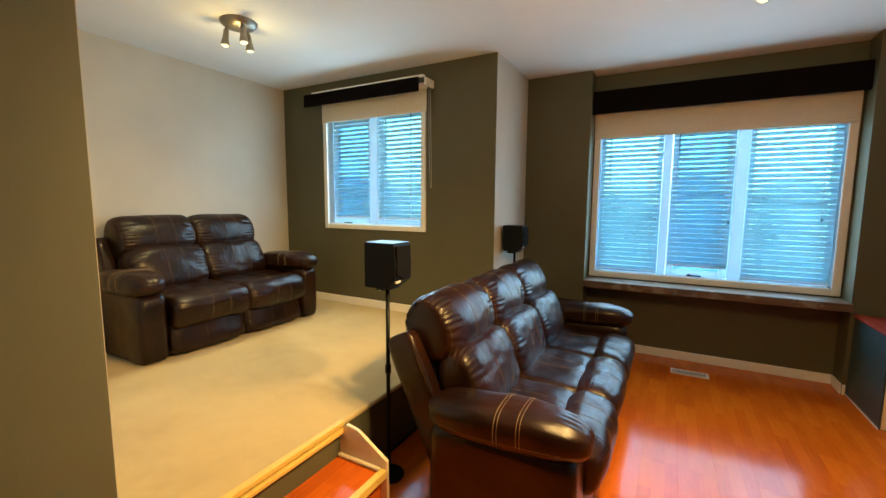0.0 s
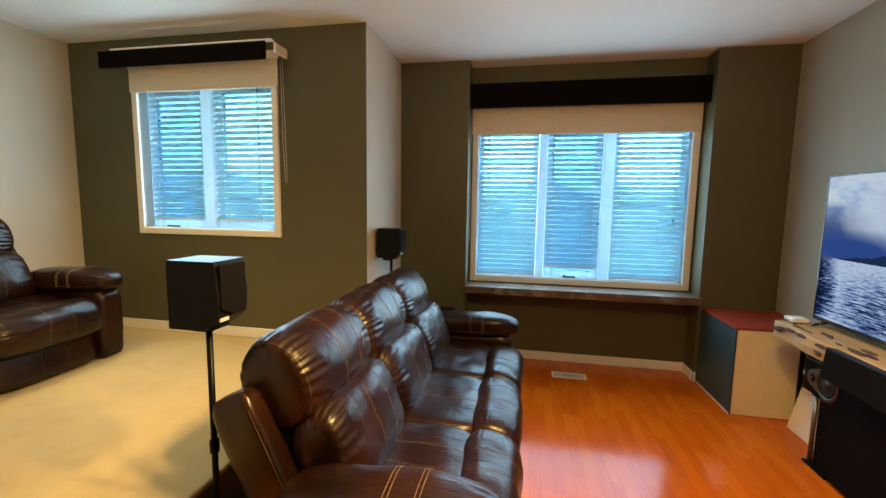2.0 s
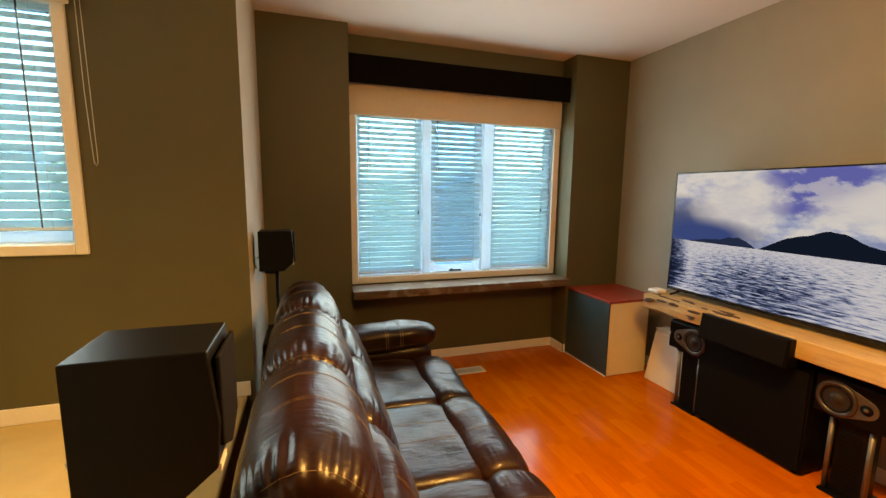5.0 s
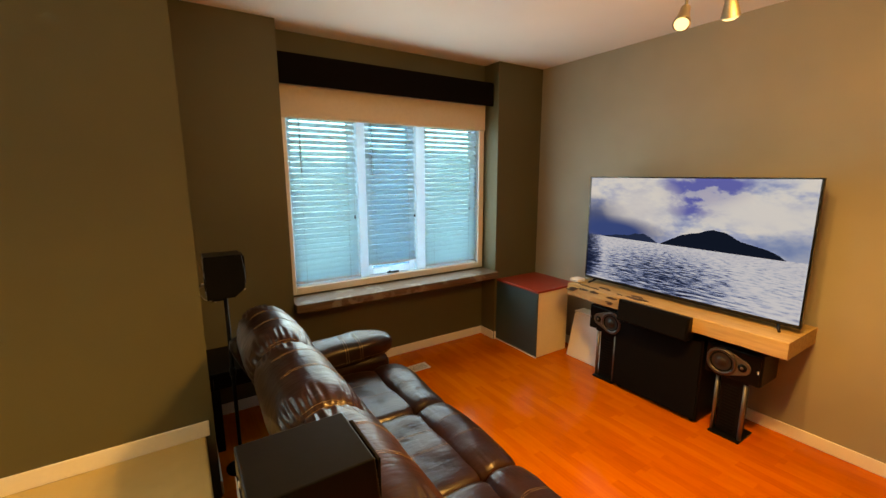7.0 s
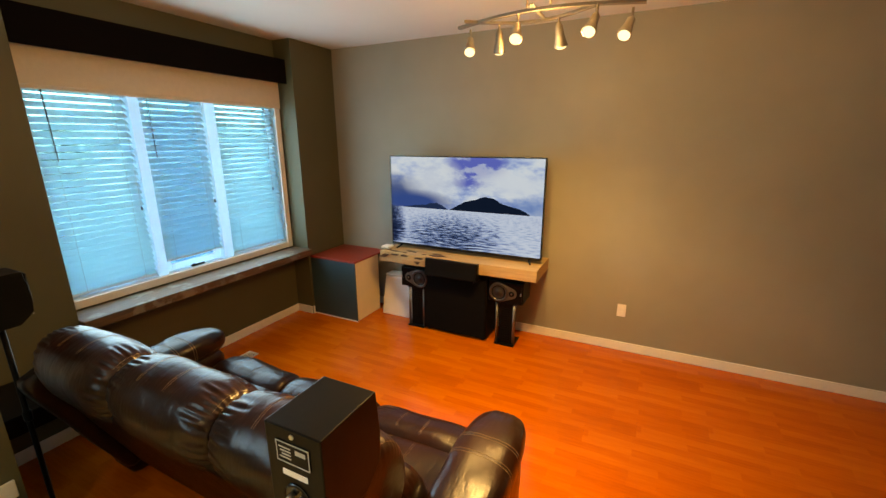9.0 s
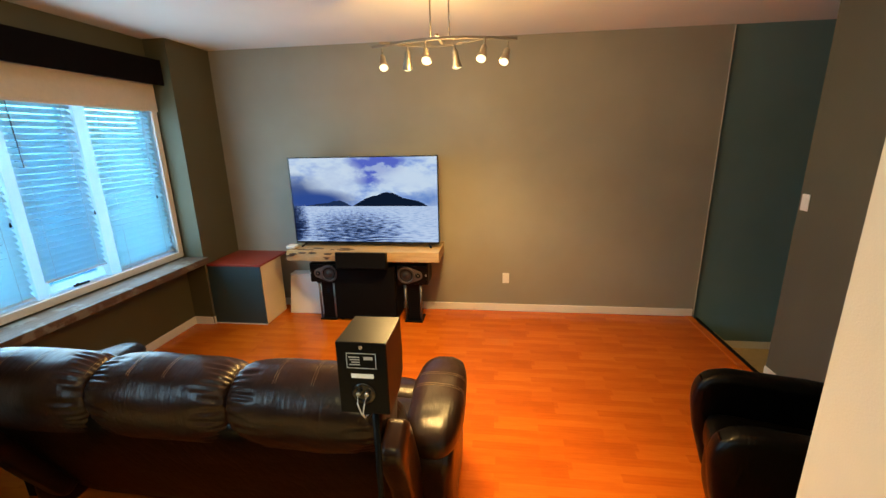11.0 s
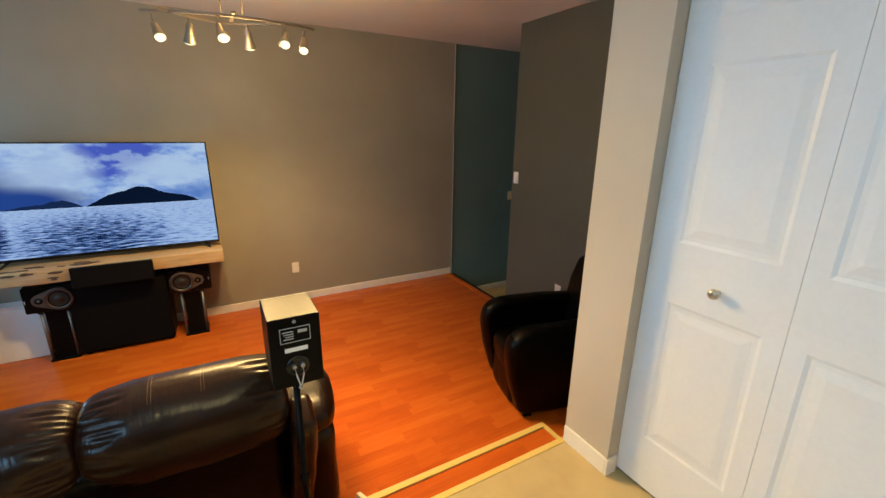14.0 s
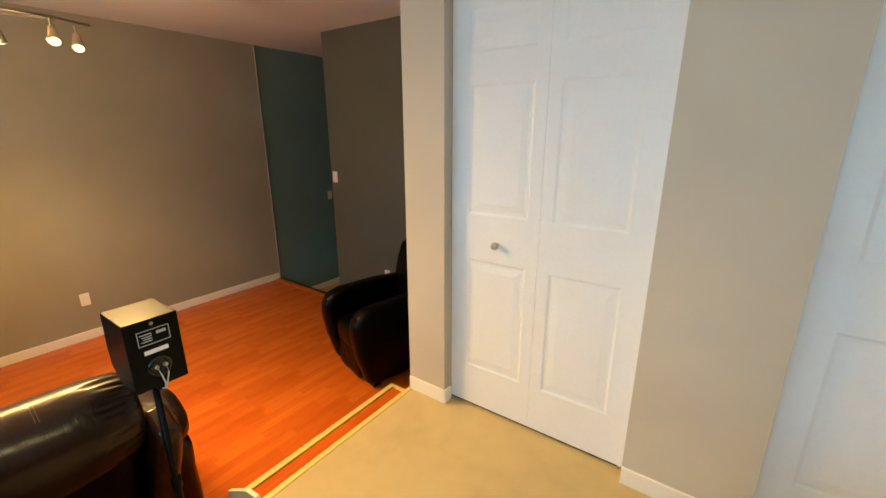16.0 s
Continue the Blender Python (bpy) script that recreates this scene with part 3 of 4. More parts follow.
def sash(window, x0, x1, z0, z1, y, screen=False, rail=0.05):
    f = part("sash_frame", boxes((x0, x0 + rail, y, y + 0.05, z0, z1), (x1 - rail, x1, y, y + 0.05, z0, z1),
                                 (x0 + rail, x1 - rail, y, y + 0.05, z0, z0 + rail), (x0 + rail, x1 - rail, y, y + 0.05, z1 - rail, z1), bev=0.004), M_SASH, window)
    g = part("pane", boxes((x0 + rail, x1 - rail, y + 0.022, y + 0.027, z0 + rail, z1 - rail)), M_GLASS, f, "window glass tinted to dim and cool the daylight")
    g.visible_shadow = False
    if screen:
        s = part("insect_screen", boxes((x0 + rail, x1 - rail, y + 0.010, y + 0.011, z0 + rail, z1 - rail)), M_SCREENMESH, f, "grey insect screen")
        s.visible_shadow = False
    return f


win = tagged(new("window_1"), "three-part white vinyl window with slatted blinds", "window", kind="structure")
win.location = (0.012, 0.006, 0)
WY = 4.925
part("window_frame", boxes((-0.597, -0.54, WY, 4.953, 0.765, 2.32), (1.352, 1.416, WY, 4.953, 0.765, 2.32), (-0.54, 1.352, WY, 4.953, 0.765, 0.825), (-0.54, 1.352, WY, 4.953, 2.25, 2.32), bev=0.006), M_TRIM, win)
part("mullion", boxes((0.04, 0.115, 4.955, 5.05, 0.825, 2.25), bev=0.005), M_SASH, win)
part("mullion", boxes((0.625, 0.72, 4.955, 5.05, 0.825, 2.25), bev=0.005), M_SASH, win)
part("window_sill_lining", boxes((-0.548, 1.348, 4.954, 5.088, 0.816, 0.828)), M_PVC, win)
part("jamb_lining", boxes((-0.549, -0.541, 4.954, 5.018, 0.829, 2.262)), M_SASH, win)
part("jamb_lining", boxes((1.3535, 1.361, 4.954, 5.018, 0.829, 2.262)), M_SASH, win)
sash(win, -0.545, 0.038, 0.83, 2.262, 5.02)
sash(win, 0.117, 0.623, 0.83, 2.262, 5.01, True, 0.06)
sash(win, 0.722, 1.357, 0.83, 2.262, 5.02)
blind(win, -0.53, 0.036, 0.845, 2.25, 4.985)
blind(win, 0.119, 0.621, 0.925, 2.25, 4.985)
blind(win, 0.724, 1.350, 0.845, 2.25, 4.985)
part("crank", boxes((0.30, 0.42, 4.945, 4.965, 0.835, 0.85), (0.31, 0.33, 4.94, 4.95, 0.845, 0.862), bev=0.003), M_BLACK, win, "dark folding crank handle")
for x, z0 in ((-0.44, 1.75), (0.17, 1.75)):
    part("wand", tube(bmesh.new(), [(x, 4.95, 2.24), (x + 0.005, 4.945, z0)], 0.004, 6), M_GLOSSB, win, "thin dark tilt wand")
for x, z0 in ((0.0, 1.40), (0.60, 1.38), (1.25, 1.42)):
    part("pull_cord", tube(bmesh.new(), [(x, 4.952, 2.24), (x, 4.95, z0 + 0.03), (x, 4.95, z0)], 0.0012, 5), M_WIRE, win)
    part("cord_knob", lathe(bmesh.new(), (x, 4.95, z0 - 0.03), (0, 0, 1), [(0.004, 0), (0.008, 0.005), (0.004, 0.03)], 10), M_BLACK, win)

win2 = tagged(new("window_2"), "two-part white vinyl window with slatted blinds", "window", kind="structure")
win2.location = (0.015, -0.01, 0.009)
part("window_frame", boxes((-3.297, -3.245, 3.828, 3.853, 1.228, 2.48), (-2.027, -1.975, 3.828, 3.853, 1.228, 2.48), (-3.245, -2.027, 3.828, 3.853, 1.228, 1.28), (-3.245, -2.027, 3.828, 3.853, 2.42, 2.48), bev=0.006), M_TRIM, win2)
part("mullion", boxes((-2.685, -2.59, 3.872, 3.96, 1.287, 2.42), bev=0.005), M_SASH, win2)
part("window_sill_lining", boxes((-3.249, -2.024, 3.854, 3.988, 1.276, 1.286)), M_PVC, win2)
sash(win2, -3.248, -2.682, 1.287, 2.425, 3.93, True, 0.075)
sash(win2, -2.588, -2.026, 1.287, 2.425, 3.93)
part("jamb_lining", boxes((-3.249, -3.241, 3.854, 3.928, 1.287, 2.425)), M_SASH, win2)
part("jamb_lining", boxes((-2.032, -2.024, 3.854, 3.928, 1.287, 2.425)), M_SASH, win2)
blind(win2, -3.20, -2.69, 1.345, 2.42, 3.900)
blind(win2, -2.585, -2.036, 1.345, 2.42, 3.900)
part("crank", boxes((-3.05, -2.93, 3.86, 3.875, 1.288, 1.30), bev=0.003), M_BLACK, win2, "dark folding crank handle")
part("wand", tube(bmesh.new(), [(-2.16, 3.856, 2.41), (-2.155, 3.853, 1.36)], 0.004, 6), M_GLOSSB, win2, "thin dark tilt wand")

# roller shades with black box valances
shade = thing("roller_shade", (0, 0, 0), "cream roller shade pulled a little below its black valance", "window shade")
shade.location = (0.012, 0.008, 0)
part("fabric", boxes((-0.6, 1.41, 4.905, 4.908, 2.187, 2.56)), M_FABRIC, shade)
part("hem_bar", boxes((-0.6, 1.41, 4.901, 4.912, 2.185, 2.212), bev=0.004), M_FABRIC, shade)
part("roller", tube(bmesh.new(), [(-0.60, 4.89, 2.56), (1.41, 4.89, 2.56)], 0.03, 14), M_WHITE, shade)
part("valance", boxes((-0.612, 1.426, 4.80, 4.815, 2.415, 2.635), (-0.612, 1.426, 4.815, 4.94, 2.62, 2.635), bev=0.004), M_BLACKFAB, shade, "wide black fabric valance")
part("bead_chain", tube(bmesh.new(), [(-0.607, 4.88, 2.55), (-0.606, 4.885, 1.5), (-0.604, 4.885, 1.15)], 0.002, 6), M_WIRE, shade)

shade2 = thing("roller_shade", (0.015, -0.01, 0.006), "cream roller shade under a black valance on a white bracket", "window shade")
part("fabric", boxes((-3.25, -1.93, 3.775, 3.778, 2.37, 2.60)), M_FABRIC, shade2)
part("hem_bar", boxes((-3.25, -1.93, 3.771, 3.782, 2.368, 2.395), bev=0.004), M_FABRIC, shade2)
part("roller", tube(bmesh.new(), [(-3.25, 3.77, 2.60), (-1.93, 3.77, 2.60)], 0.03, 14), M_WHITE, shade2)
part("valance", boxes((-3.40, -1.95, 3.66, 3.675, 2.53, 2.655), bev=0.003), M_BLACKFAB, shade2, "black fabric valance")
part("head_rail", boxes((-3.28, -1.90, 3.655, 3.70, 2.656, 2.668), bev=0.003), M_WHITE, shade2)
for x in (-3.31, -1.90):
    part("bracket", boxes((x - 0.010, x + 0.010, 3.70, 3.849, 2.585, 2.655), bev=0.003), M_WHITE, shade2)
part("bead_chain", tube(bmesh.new(), [(-1.915, 3.79, 2.58), (-1.915, 3.80, 2.0), (-1.908, 3.81, 1.68), (-1.90, 3.81, 1.66), (-1.892, 3.81, 1.68), (-1.893, 3.80, 2.0), (-1.898, 3.79, 2.58)], 0.0016, 6), M_WIRE, shade2)

ledge = thing("window_ledge", (0.012, 0, 0), "dark weathered wooden board under the wide window", "shelf")
part("board", boxes((-0.61, 1.424, 4.668, 4.924, 0.69, 0.757), bev=0.005), M_SILL, ledge)
part("ledger", boxes((-0.58, 1.38, 4.905, 4.946, 0.65, 0.689), bev=0.003), M_SILL, ledge)

# ---- doors ----
def panel_door(name, x0, x1, label):
    """A pair of hollow-core leaves with three raised panels each, hung in a recess."""
    d = tagged(new(name), label, "door", kind="structure")
    zb, zt, y = P + 0.02, 2.485, 0.855
    mid = (x0 + x1) / 2
    for a, b in ((x0 + 0.003, mid - 0.0006), (mid + 0.0006, x1 - 0.003)):
        bm = bmesh.new()
        bands = ((0.65, 1.26), (1.49, 2.08), (2.21, 2.38))
        la, lb = a + (0.10 if a == x0 + 0.003 else 0.055), b - (0.055 if a == x0 + 0.003 else 0.10)
        box(bm, a, b, y - 0.035, y - 0.008, zb, zt)
        cuts = [zb] + [v for band in bands for v in band] + [zt]
        box(bm, a, la, y - 0.008, y, zb, zt)
        box(bm, lb, b, y - 0.008, y, zb, zt)
        for lo, hi in zip(cuts[::2], cuts[1::2]):
            box(bm, la, lb, y - 0.008, y, lo, hi)
        leaf = part("door_leaf", bm, M_DOOR, d)
        for lo, hi in bands:
            bm = bmesh.new()
            ring = []
            for ins, h in ((0.0, 0.0), (0.012, -0.004), (0.026, -0.004), (0.056, -0.0005)):
                ring.append([bm.verts.new((x, y + h, z)) for x, z in ((la + ins, lo + ins), (lb - ins, lo + ins), (lb - ins, hi - ins), (la + ins, hi - ins))])
            for r0, r1 in zip(ring, ring[1:]):
                for k in range(4):
                    bm.faces.new((r0[k], r0[(k + 1) % 4], r1[(k + 1) % 4], r1[k]))
            bm.faces.new(ring[-1])
            bmesh.ops.recalc_face_normals(bm, faces=bm.faces)
            part("panel", bm, M_DOOR, leaf)
    return d


door1 = panel_door("door_1", -2.49, -1.545, "closed white bifold closet door with raised panels")
bm = bmesh.new()
lathe(bm, (-1.808, 0.855, 1.352), (0, 1, 0), [(0.010, 0), (0.008, 0.012), (0.016, 0.018), (0.019, 0.026), (0.016, 0.034), (0.006, 0.037)], 8)
part("door_knob", bm, M_STEEL, door1, "small round brushed steel knob")
part("track", boxes((-2.49, -1.545, 0.80, 0.84, P + 0.001, P + 0.012)), M_BLACK, door1)
part("pivot", boxes((-2.475, -2.46, 0.83, 0.852, P + 0.001, P + 0.03), bev=0.002), M_STEEL, door1)
panel_door("door_2", -3.82, -2.935, "closed white panelled door beside the closet")

# ---- small fixtures ----
vent = thing("floor_register", (0.375, 4.59, 0.001), "white slotted metal floor register set in the laminate", "vent")
part("frame", boxes((-0.15, 0.15, -0.06, -0.045, 0, 0.006), (-0.15, 0.15, 0.045, 0.06, 0, 0.006), (-0.15, -0.13, -0.045, 0.045, 0, 0.006), (0.13, 0.15, -0.045, 0.045, 0, 0.006), bev=0.002, seg=1), M_WHITE, vent)
part("backing", boxes((-0.13, 0.13, -0.045, 0.045, 0.0, 0.0015)), M_BLACK, vent)
for i in range(16):
    x = -0.124 + i * 0.0165
    part("slat", boxes((x, x + 0.009, -0.045, 0.045, 0.002, 0.005)), M_WHITE, vent)


def plate(name, at, axis, label, category, m, toggles=True):
    o = thing(name, at, label, category)
    if axis == "x":
        part("plate", boxes((-0.006, 0, -0.036, 0.036, -0.058, 0.058), bev=0.002), m, o)
        for dz in (-0.02, 0.02):
            part("socket", boxes((-0.0085, -0.006, -0.016, 0.016, dz - 0.014, dz + 0.014), bev=0.002), m, o)
    else:
        part("plate", boxes((-0.036, 0.036, 0, 0.006, -0.058, 0.058), bev=0.002), m, o)
        part("rocker", boxes((-0.015, 0.015, 0.006, 0.010, -0.032, 0.032), bev=0.002), m, o)
    return o


plate("wall_outlet", (2.03, 1.609, 0.388), "x", "white duplex power outlet on the taupe wall", "outlet", M_WHITE)
plate("light_switch", (0.84, -0.42, 1.40), "y", "white light switch on the charcoal wall", "switch", M_WHITE)
plate("light_switch", (2.05, -1.31, 0.99), "x", "ivory light switch on the teal wall", "switch", M_IVORY)
plate("wall_outlet", (0.13, -0.42, 0.42), "y", "white power outlet low on the charcoal wall", "outlet", M_WHITE)

# ---- lights ----
def spot_head(parent, top, face, r=0.026):
    """A small spot: knuckle, tapered can and lit lens at `face`."""
    top, face = Vector(top), Vector(face)
    ax = (face - top).normalized()
    n = (face - top).length
    h = part("spot_head", lathe(bmesh.new(), top, ax, [(0.007, 0.0), (0.010, 0.01), (r * 0.62, 0.02), (r * 0.72, n * 0.55), (r * 1.08, n - 0.006), (r * 1.1, n - 0.001), (r * 0.95, n - 0.002)], 18), M_NICKEL, parent)
    part("bulb", lathe(bmesh.new(), face, ax, [(r * 0.9, -0.002), (r * 0.86, 0.004), (r * 0.5, 0.009), (0.002, 0.010)], 16), M_BULB, h, "lit warm lens")
    return ax


pendant = thing("track_light", (0.018, 0.012, 0), "brushed steel curved rail light with six lit spots", "ceiling light")
part("canopy", lathe(bmesh.new(), (0.34, 2.065, C - 0.001), (0, 0, -1), [(0.07, 0), (0.07, 0.012), (0.05, 0.022), (0.01, 0.024)], 28), M_NICKEL, pendant)
for y in (2.12, 2.01):
    part("stem", tube(bmesh.new(), [(0.33, y, C - 0.01), (0.33, y, 2.455)], 0.005, 10), M_NICKEL, pendant)


def rail(points):
    bm = bmesh.new()
    n = 24
    rows = []
    for i in range(n + 1):
        f = i / n
        y = points[0][1] + (points[1][1] - points[0][1]) * f
        x = points[0][0] + (points[1][0] - points[0][0]) * f + points[2] * math.sin(math.pi * f)
        rows.append([bm.verts.new((x + dx, y, 2.445 + dz)) for dx, dz in ((-0.014, -0.006), (0.014, -0.006), (0.014, 0.006), (-0.014, 0.006))])
    for a, b in zip(rows, rows[1:]):
        for k in range(4):
            bm.faces.new((a[k], a[(k + 1) % 4], b[(k + 1) % 4], b[k]))
    bm.faces.new(rows[0][::-1])
    bm.faces.new(rows[-1])
    bmesh.ops.recalc_face_normals(bm, faces=bm.faces)
    return bm


part("rail", rail(((0.40, 2.50), (0.36, 1.61), -0.12)), M_NICKEL, pendant)
part("rail", rail(((0.30, 2.42), (0.30, 1.80), 0.15)), M_NICKEL, pendant)
part("cross_bar", boxes((0.20, 0.46, 2.055, 2.075, 2.448, 2.458), bev=0.002), M_NICKEL, pendant)
for bx, by, aim in ((0.37, 2.425, (-0.62, -0.22, -0.78)), (0.45, 2.29, (0.40, 0.10, -0.91)), (0.195, 2.13, (-0.66, -0.12, -0.75)),
                    (0.455, 1.975, (0.36, -0.10, -0.93)), (0.21, 1.815, (-0.64, 0.16, -0.76)), (0.345, 1.685, (-0.60, 0.20, -0.78))):
    face = Vector((bx, by, 2.318))
    top = face - Vector(aim).normalized() * 0.115
    ax = spot_head(pendant, top, face, 0.029)
    part("knuckle", tube(bmesh.new(), [top + ax * 0.012, (top.x, top.y, 2.442)], 0.006, 8), M_NICKEL, pendant)
    lamp("spot", pendant.location + face + ax * 0.02, pendant.location + face + ax, BULB_W if aim[0] < 0 else WALL_BULB_W)

# unseen lamp added in mid-air below the rail
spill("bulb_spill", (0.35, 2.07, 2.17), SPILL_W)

ceil_fix = thing("ceiling_spotlight", (-2.70, 2.42, C), "polished steel ceiling light with three lit spots", "ceiling light")
part("canopy", lathe(bmesh.new(), (0, 0, -0.001), (0, 0, -1), [(0.125, 0.0), (0.125, 0.012), (0.105, 0.035), (0.06, 0.05), (0.01, 0.054)], 32), M_NICKEL, ceil_fix)
for ang in (100, 220, 340):
    a = radians(ang)
    u = Vector((math.cos(a), math.sin(a), 0))
    top, face = u * 0.085 + Vector((0, 0, -0.04)), u * 0.10 + Vector((0, 0, -0.17))
    ax = spot_head(ceil_fix, top, face, 0.028)
    lamp("spot", Vector((-2.70, 2.42, C)) + face + ax * 0.02, Vector((-2.70, 2.42, C)) + face + ax + u * 0.2, SPOT_W, 110, 0.03, SOFTWARM)

# unseen lamp added in mid-air below the ceiling fixture
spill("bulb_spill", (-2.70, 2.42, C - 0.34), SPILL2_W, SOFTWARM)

# ---- seating ----
def sofa(name, at, seats, width, aw, label, scuffed=False):
    s = thing(name, at, label, "sofa", "matching leather sofas")
    half = width / 2
    inner = width - 2 * aw
    w = inner / seats
    part("base", boxes((0.46, 0.885, -half + 0.05, half - 0.05, 0.0, 0.31), bev=0.01), M_LEATHER, s)
    # back panel of the brown sofa, its shade painted in as near-black
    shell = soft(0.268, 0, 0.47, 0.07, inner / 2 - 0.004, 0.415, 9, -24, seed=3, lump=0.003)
    part("back_shell", soft_mesh(shell, 6, 20, 14), M_BLACK_AND_SHADED_LEATHER, s, "smooth brown leather back panel, coloured near-black for shade")
    for sign in (-1, 1):
        wing = soft(0.222, sign * (inner / 2 + 0.043), 0.475, 0.085, 0.047, 0.405, 9, -25, seed=sign + 60, lump=0.004)
        ob = part("back_wing", soft_mesh(wing, 10, 8, 18), M_LEATHER, s)
        stitch(wing, [(0.92, sign, 0.9), (0.92, sign, -0.6)], ob)
    for i in range(seats):
        y = -inner / 2 + w * (i + 0.5)
        k = i + seats * 10
        hw = w / 2 + 0.006
        head = soft(0.182, y, 0.852, 0.152, hw, 0.190, 2.15, -24, pleat=0.14, seed=k, lump=0.008, crown=0.06, ky=7)
        ob = part("headrest", soft_mesh(head, 40, 52, 44), M_LEATHER, s)
        for b in (-0.15, -0.12, 0.33, 0.36):
            stitch(head, hoop(b, 2.15), ob)
        seam = soft(0.182, y, 0.852, 0.152, hw, 0.190, 2.15, -24, seed=k, lump=0.008, crown=0.06, ky=7)
        for sd in (-1, 1):
            stitch(seam, hoop(1.06 * sd, 2.15), ob)
        if scuffed and i == 0:
            for b0, b1, c0, c1 in ((0.50, 0.515, -0.27, -0.06), (0.535, 0.55, -0.10, 0.12), (0.60, 0.608, -0.16, -0.04), (0.44, 0.45, -0.30, -0.22)):
                bm = bmesh.new()
                vs = [bm.verts.new(head(1, b, c, out=0.002)) for b, c in ((b0, c0), (b1, c0 + 0.03), (b1 + 0.02, c1), (b0 + 0.02, c1 - 0.04))]
                bm.faces.new(vs)
                part("scuff", bm, M_SCUFF, ob, "pale worn scuff mark")
        lum = soft(0.365, y, 0.590, 0.120, hw, 0.198, 3.0, -22, pleat=0.12, seed=k + 5, lump=0.014, crown=0.08, ky=6)
        ob = part("lumbar_cushion", soft_mesh(lum, 30, 44, 44), M_LEATHER, s)
        for b in (-0.15, -0.12, 0.33, 0.36):
            stitch(lum, [(1, b, 1), (1, b, -1)], ob)
        seat = soft(0.635, y, 0.375, 0.225, hw, 0.092, 5, 3, seed=k + 9, lump=0.010, sag=0.010, ky=8)
        ob = part("seat_cushion", soft_mesh(seat, 18, 28, 10), M_LEATHER, s)
        for b in (-0.15, -0.12, 0.33, 0.36):
            stitch(seat, [(-0.9, b, 1), (1, b, 1)], ob)
        pad = soft(0.93, y, 0.35, 0.135, hw, 0.127, 2.6, 8, pleat=0.06, seed=k + 13, lump=0.013, crown=0.05, ky=7)
        ob = part("front_pad", soft_mesh(pad, 30, 40, 30), M_LEATHER, s)
        for b in (-0.15, -0.12, 0.33, 0.36):
            stitch(pad, [(-0.7, b, 1), (1, b, 1), (1, b, -0.8)], ob)
        foot = soft(0.915, y, 0.148, 0.06, hw - 0.004, 0.135, 5, -14, seed=k + 17, lump=0.008)
        ob = part("footrest_panel", soft_mesh(foot, 6, 20, 12), M_LEATHER, s)
        for b in (-0.13, 0.34):
            stitch(foot, [(1, b, 0.9), (1, b, -0.8)], ob)
    for sign in (-1, 1):
        y = sign * (half - aw / 2)
        body = soft(0.655, y, 0.257, 0.335, aw / 2 - 0.022, 0.255, 10, 0, seed=sign + 30, lump=0.006)
        part("arm_panel", soft_mesh(body, 18, 10, 14), M_LEATHER, s)
        arm = soft(0.665, y, 0.568, 0.375, aw / 2 + 0.012, 0.09, 3.0, -2, seed=sign + 40, lump=0.007, droop=0.012)
        ob = part("arm_pad", soft_mesh(arm_pleat(arm), 34, 18, 16), M_LEATHER, s)
        for f in (-0.02, 0.02, 0.24, 0.28):
            stitch(arm, [(f, q[0], q[2]) for q in hoop(0, 3.0)] , ob, 0.0013)
        for sd in (-1, 1):
            stitch(arm, [(-0.9, sd, -0.35), (0.95, sd, -0.35)], ob)
    return s


def arm_pleat(at):
    """Gathers at the rounded front end of an arm pad."""
    def f(a, b, c, out=0.0):
        e = max(0.0, a - 0.72) / 0.28
        th = math.atan2(c, b)
        return at(a, b, c, out=out - 0.010 * e * (1 - 0.6 * e) * (0.5 + 0.5 * math.sin(th * 17 + 2 * math.sin(th * 4))))
    return f


sofa("reclining_sofa", (-1.12, 3.06, 0.0), 3, 2.33, 0.25, "glossy dark brown leather reclining sofa with tan stitching and scuffed headrest", True)
love = sofa("reclining_loveseat", (-3.865, 2.53, P), 2, 1.62, 0.22, "dark brown leather reclining loveseat with tan stitching on the carpet")

love.scale = (0.97, 1, 0.97)

# pine plank leaning on the wall beside the loveseat
plank_thing = thing("wooden_plank", (-3.42, 1.62, P), "rough knotty pine plank leaning on the pale wall", "plank")
part("board", prism([(-0.02, 0.001), (0.02, 0.001), (-0.446, 1.16), (-0.486, 1.16)], "y", -0.068, 0.068, 0.004, 2), M_PINE, plank_thing)
for y, z in ((-0.02, 0.22), (0.03, 0.52), (-0.03, 0.83), (0.02, 1.02)):
    x = 0.0205 - 0.466 * z / 1.159
    part("knot", lathe(bmesh.new(), (x, y, z), (0.928, 0, 0.373), [(0.014, -0.004), (0.013, 0.0012), (0.006, 0.0018), (0.001, 0.0018)], 12), M_BARK2, plank_thing, "dark knot in the pine")

# black club armchair
chair = thing("armchair", (-0.65, -0.04, 0.0), "black leather club armchair with rounded arms", "armchair")
chair.rotation_euler = (0, 0, radians(-16))
prof = [(0.69, 0.03), (0.765, 0.28), (0.795, 0.46), (0.785, 0.56), (0.735, 0.625), (0.64, 0.655), (0.3, 0.665), (0.02, 0.65), (-0.02, 0.55), (0.0, 0.03)]
for x0, x1 in ((-0.27, -0.14), (0.23, 0.36)):
    bm = prism(prof, "x", x0, x1, 0.045, 5)
    for f in bm.faces:
        f.smooth = True
    part("arm", bm, M_BLACK_AND_SHADED_LEATHER, chair)
part("seat", soft_mesh(soft(0.045, 0.42, 0.36, 0.19, 0.32, 0.10, 5, 0, seed=71, lump=0.008), 14, 16, 10), M_BLACK_AND_SHADED_LEATHER, chair)
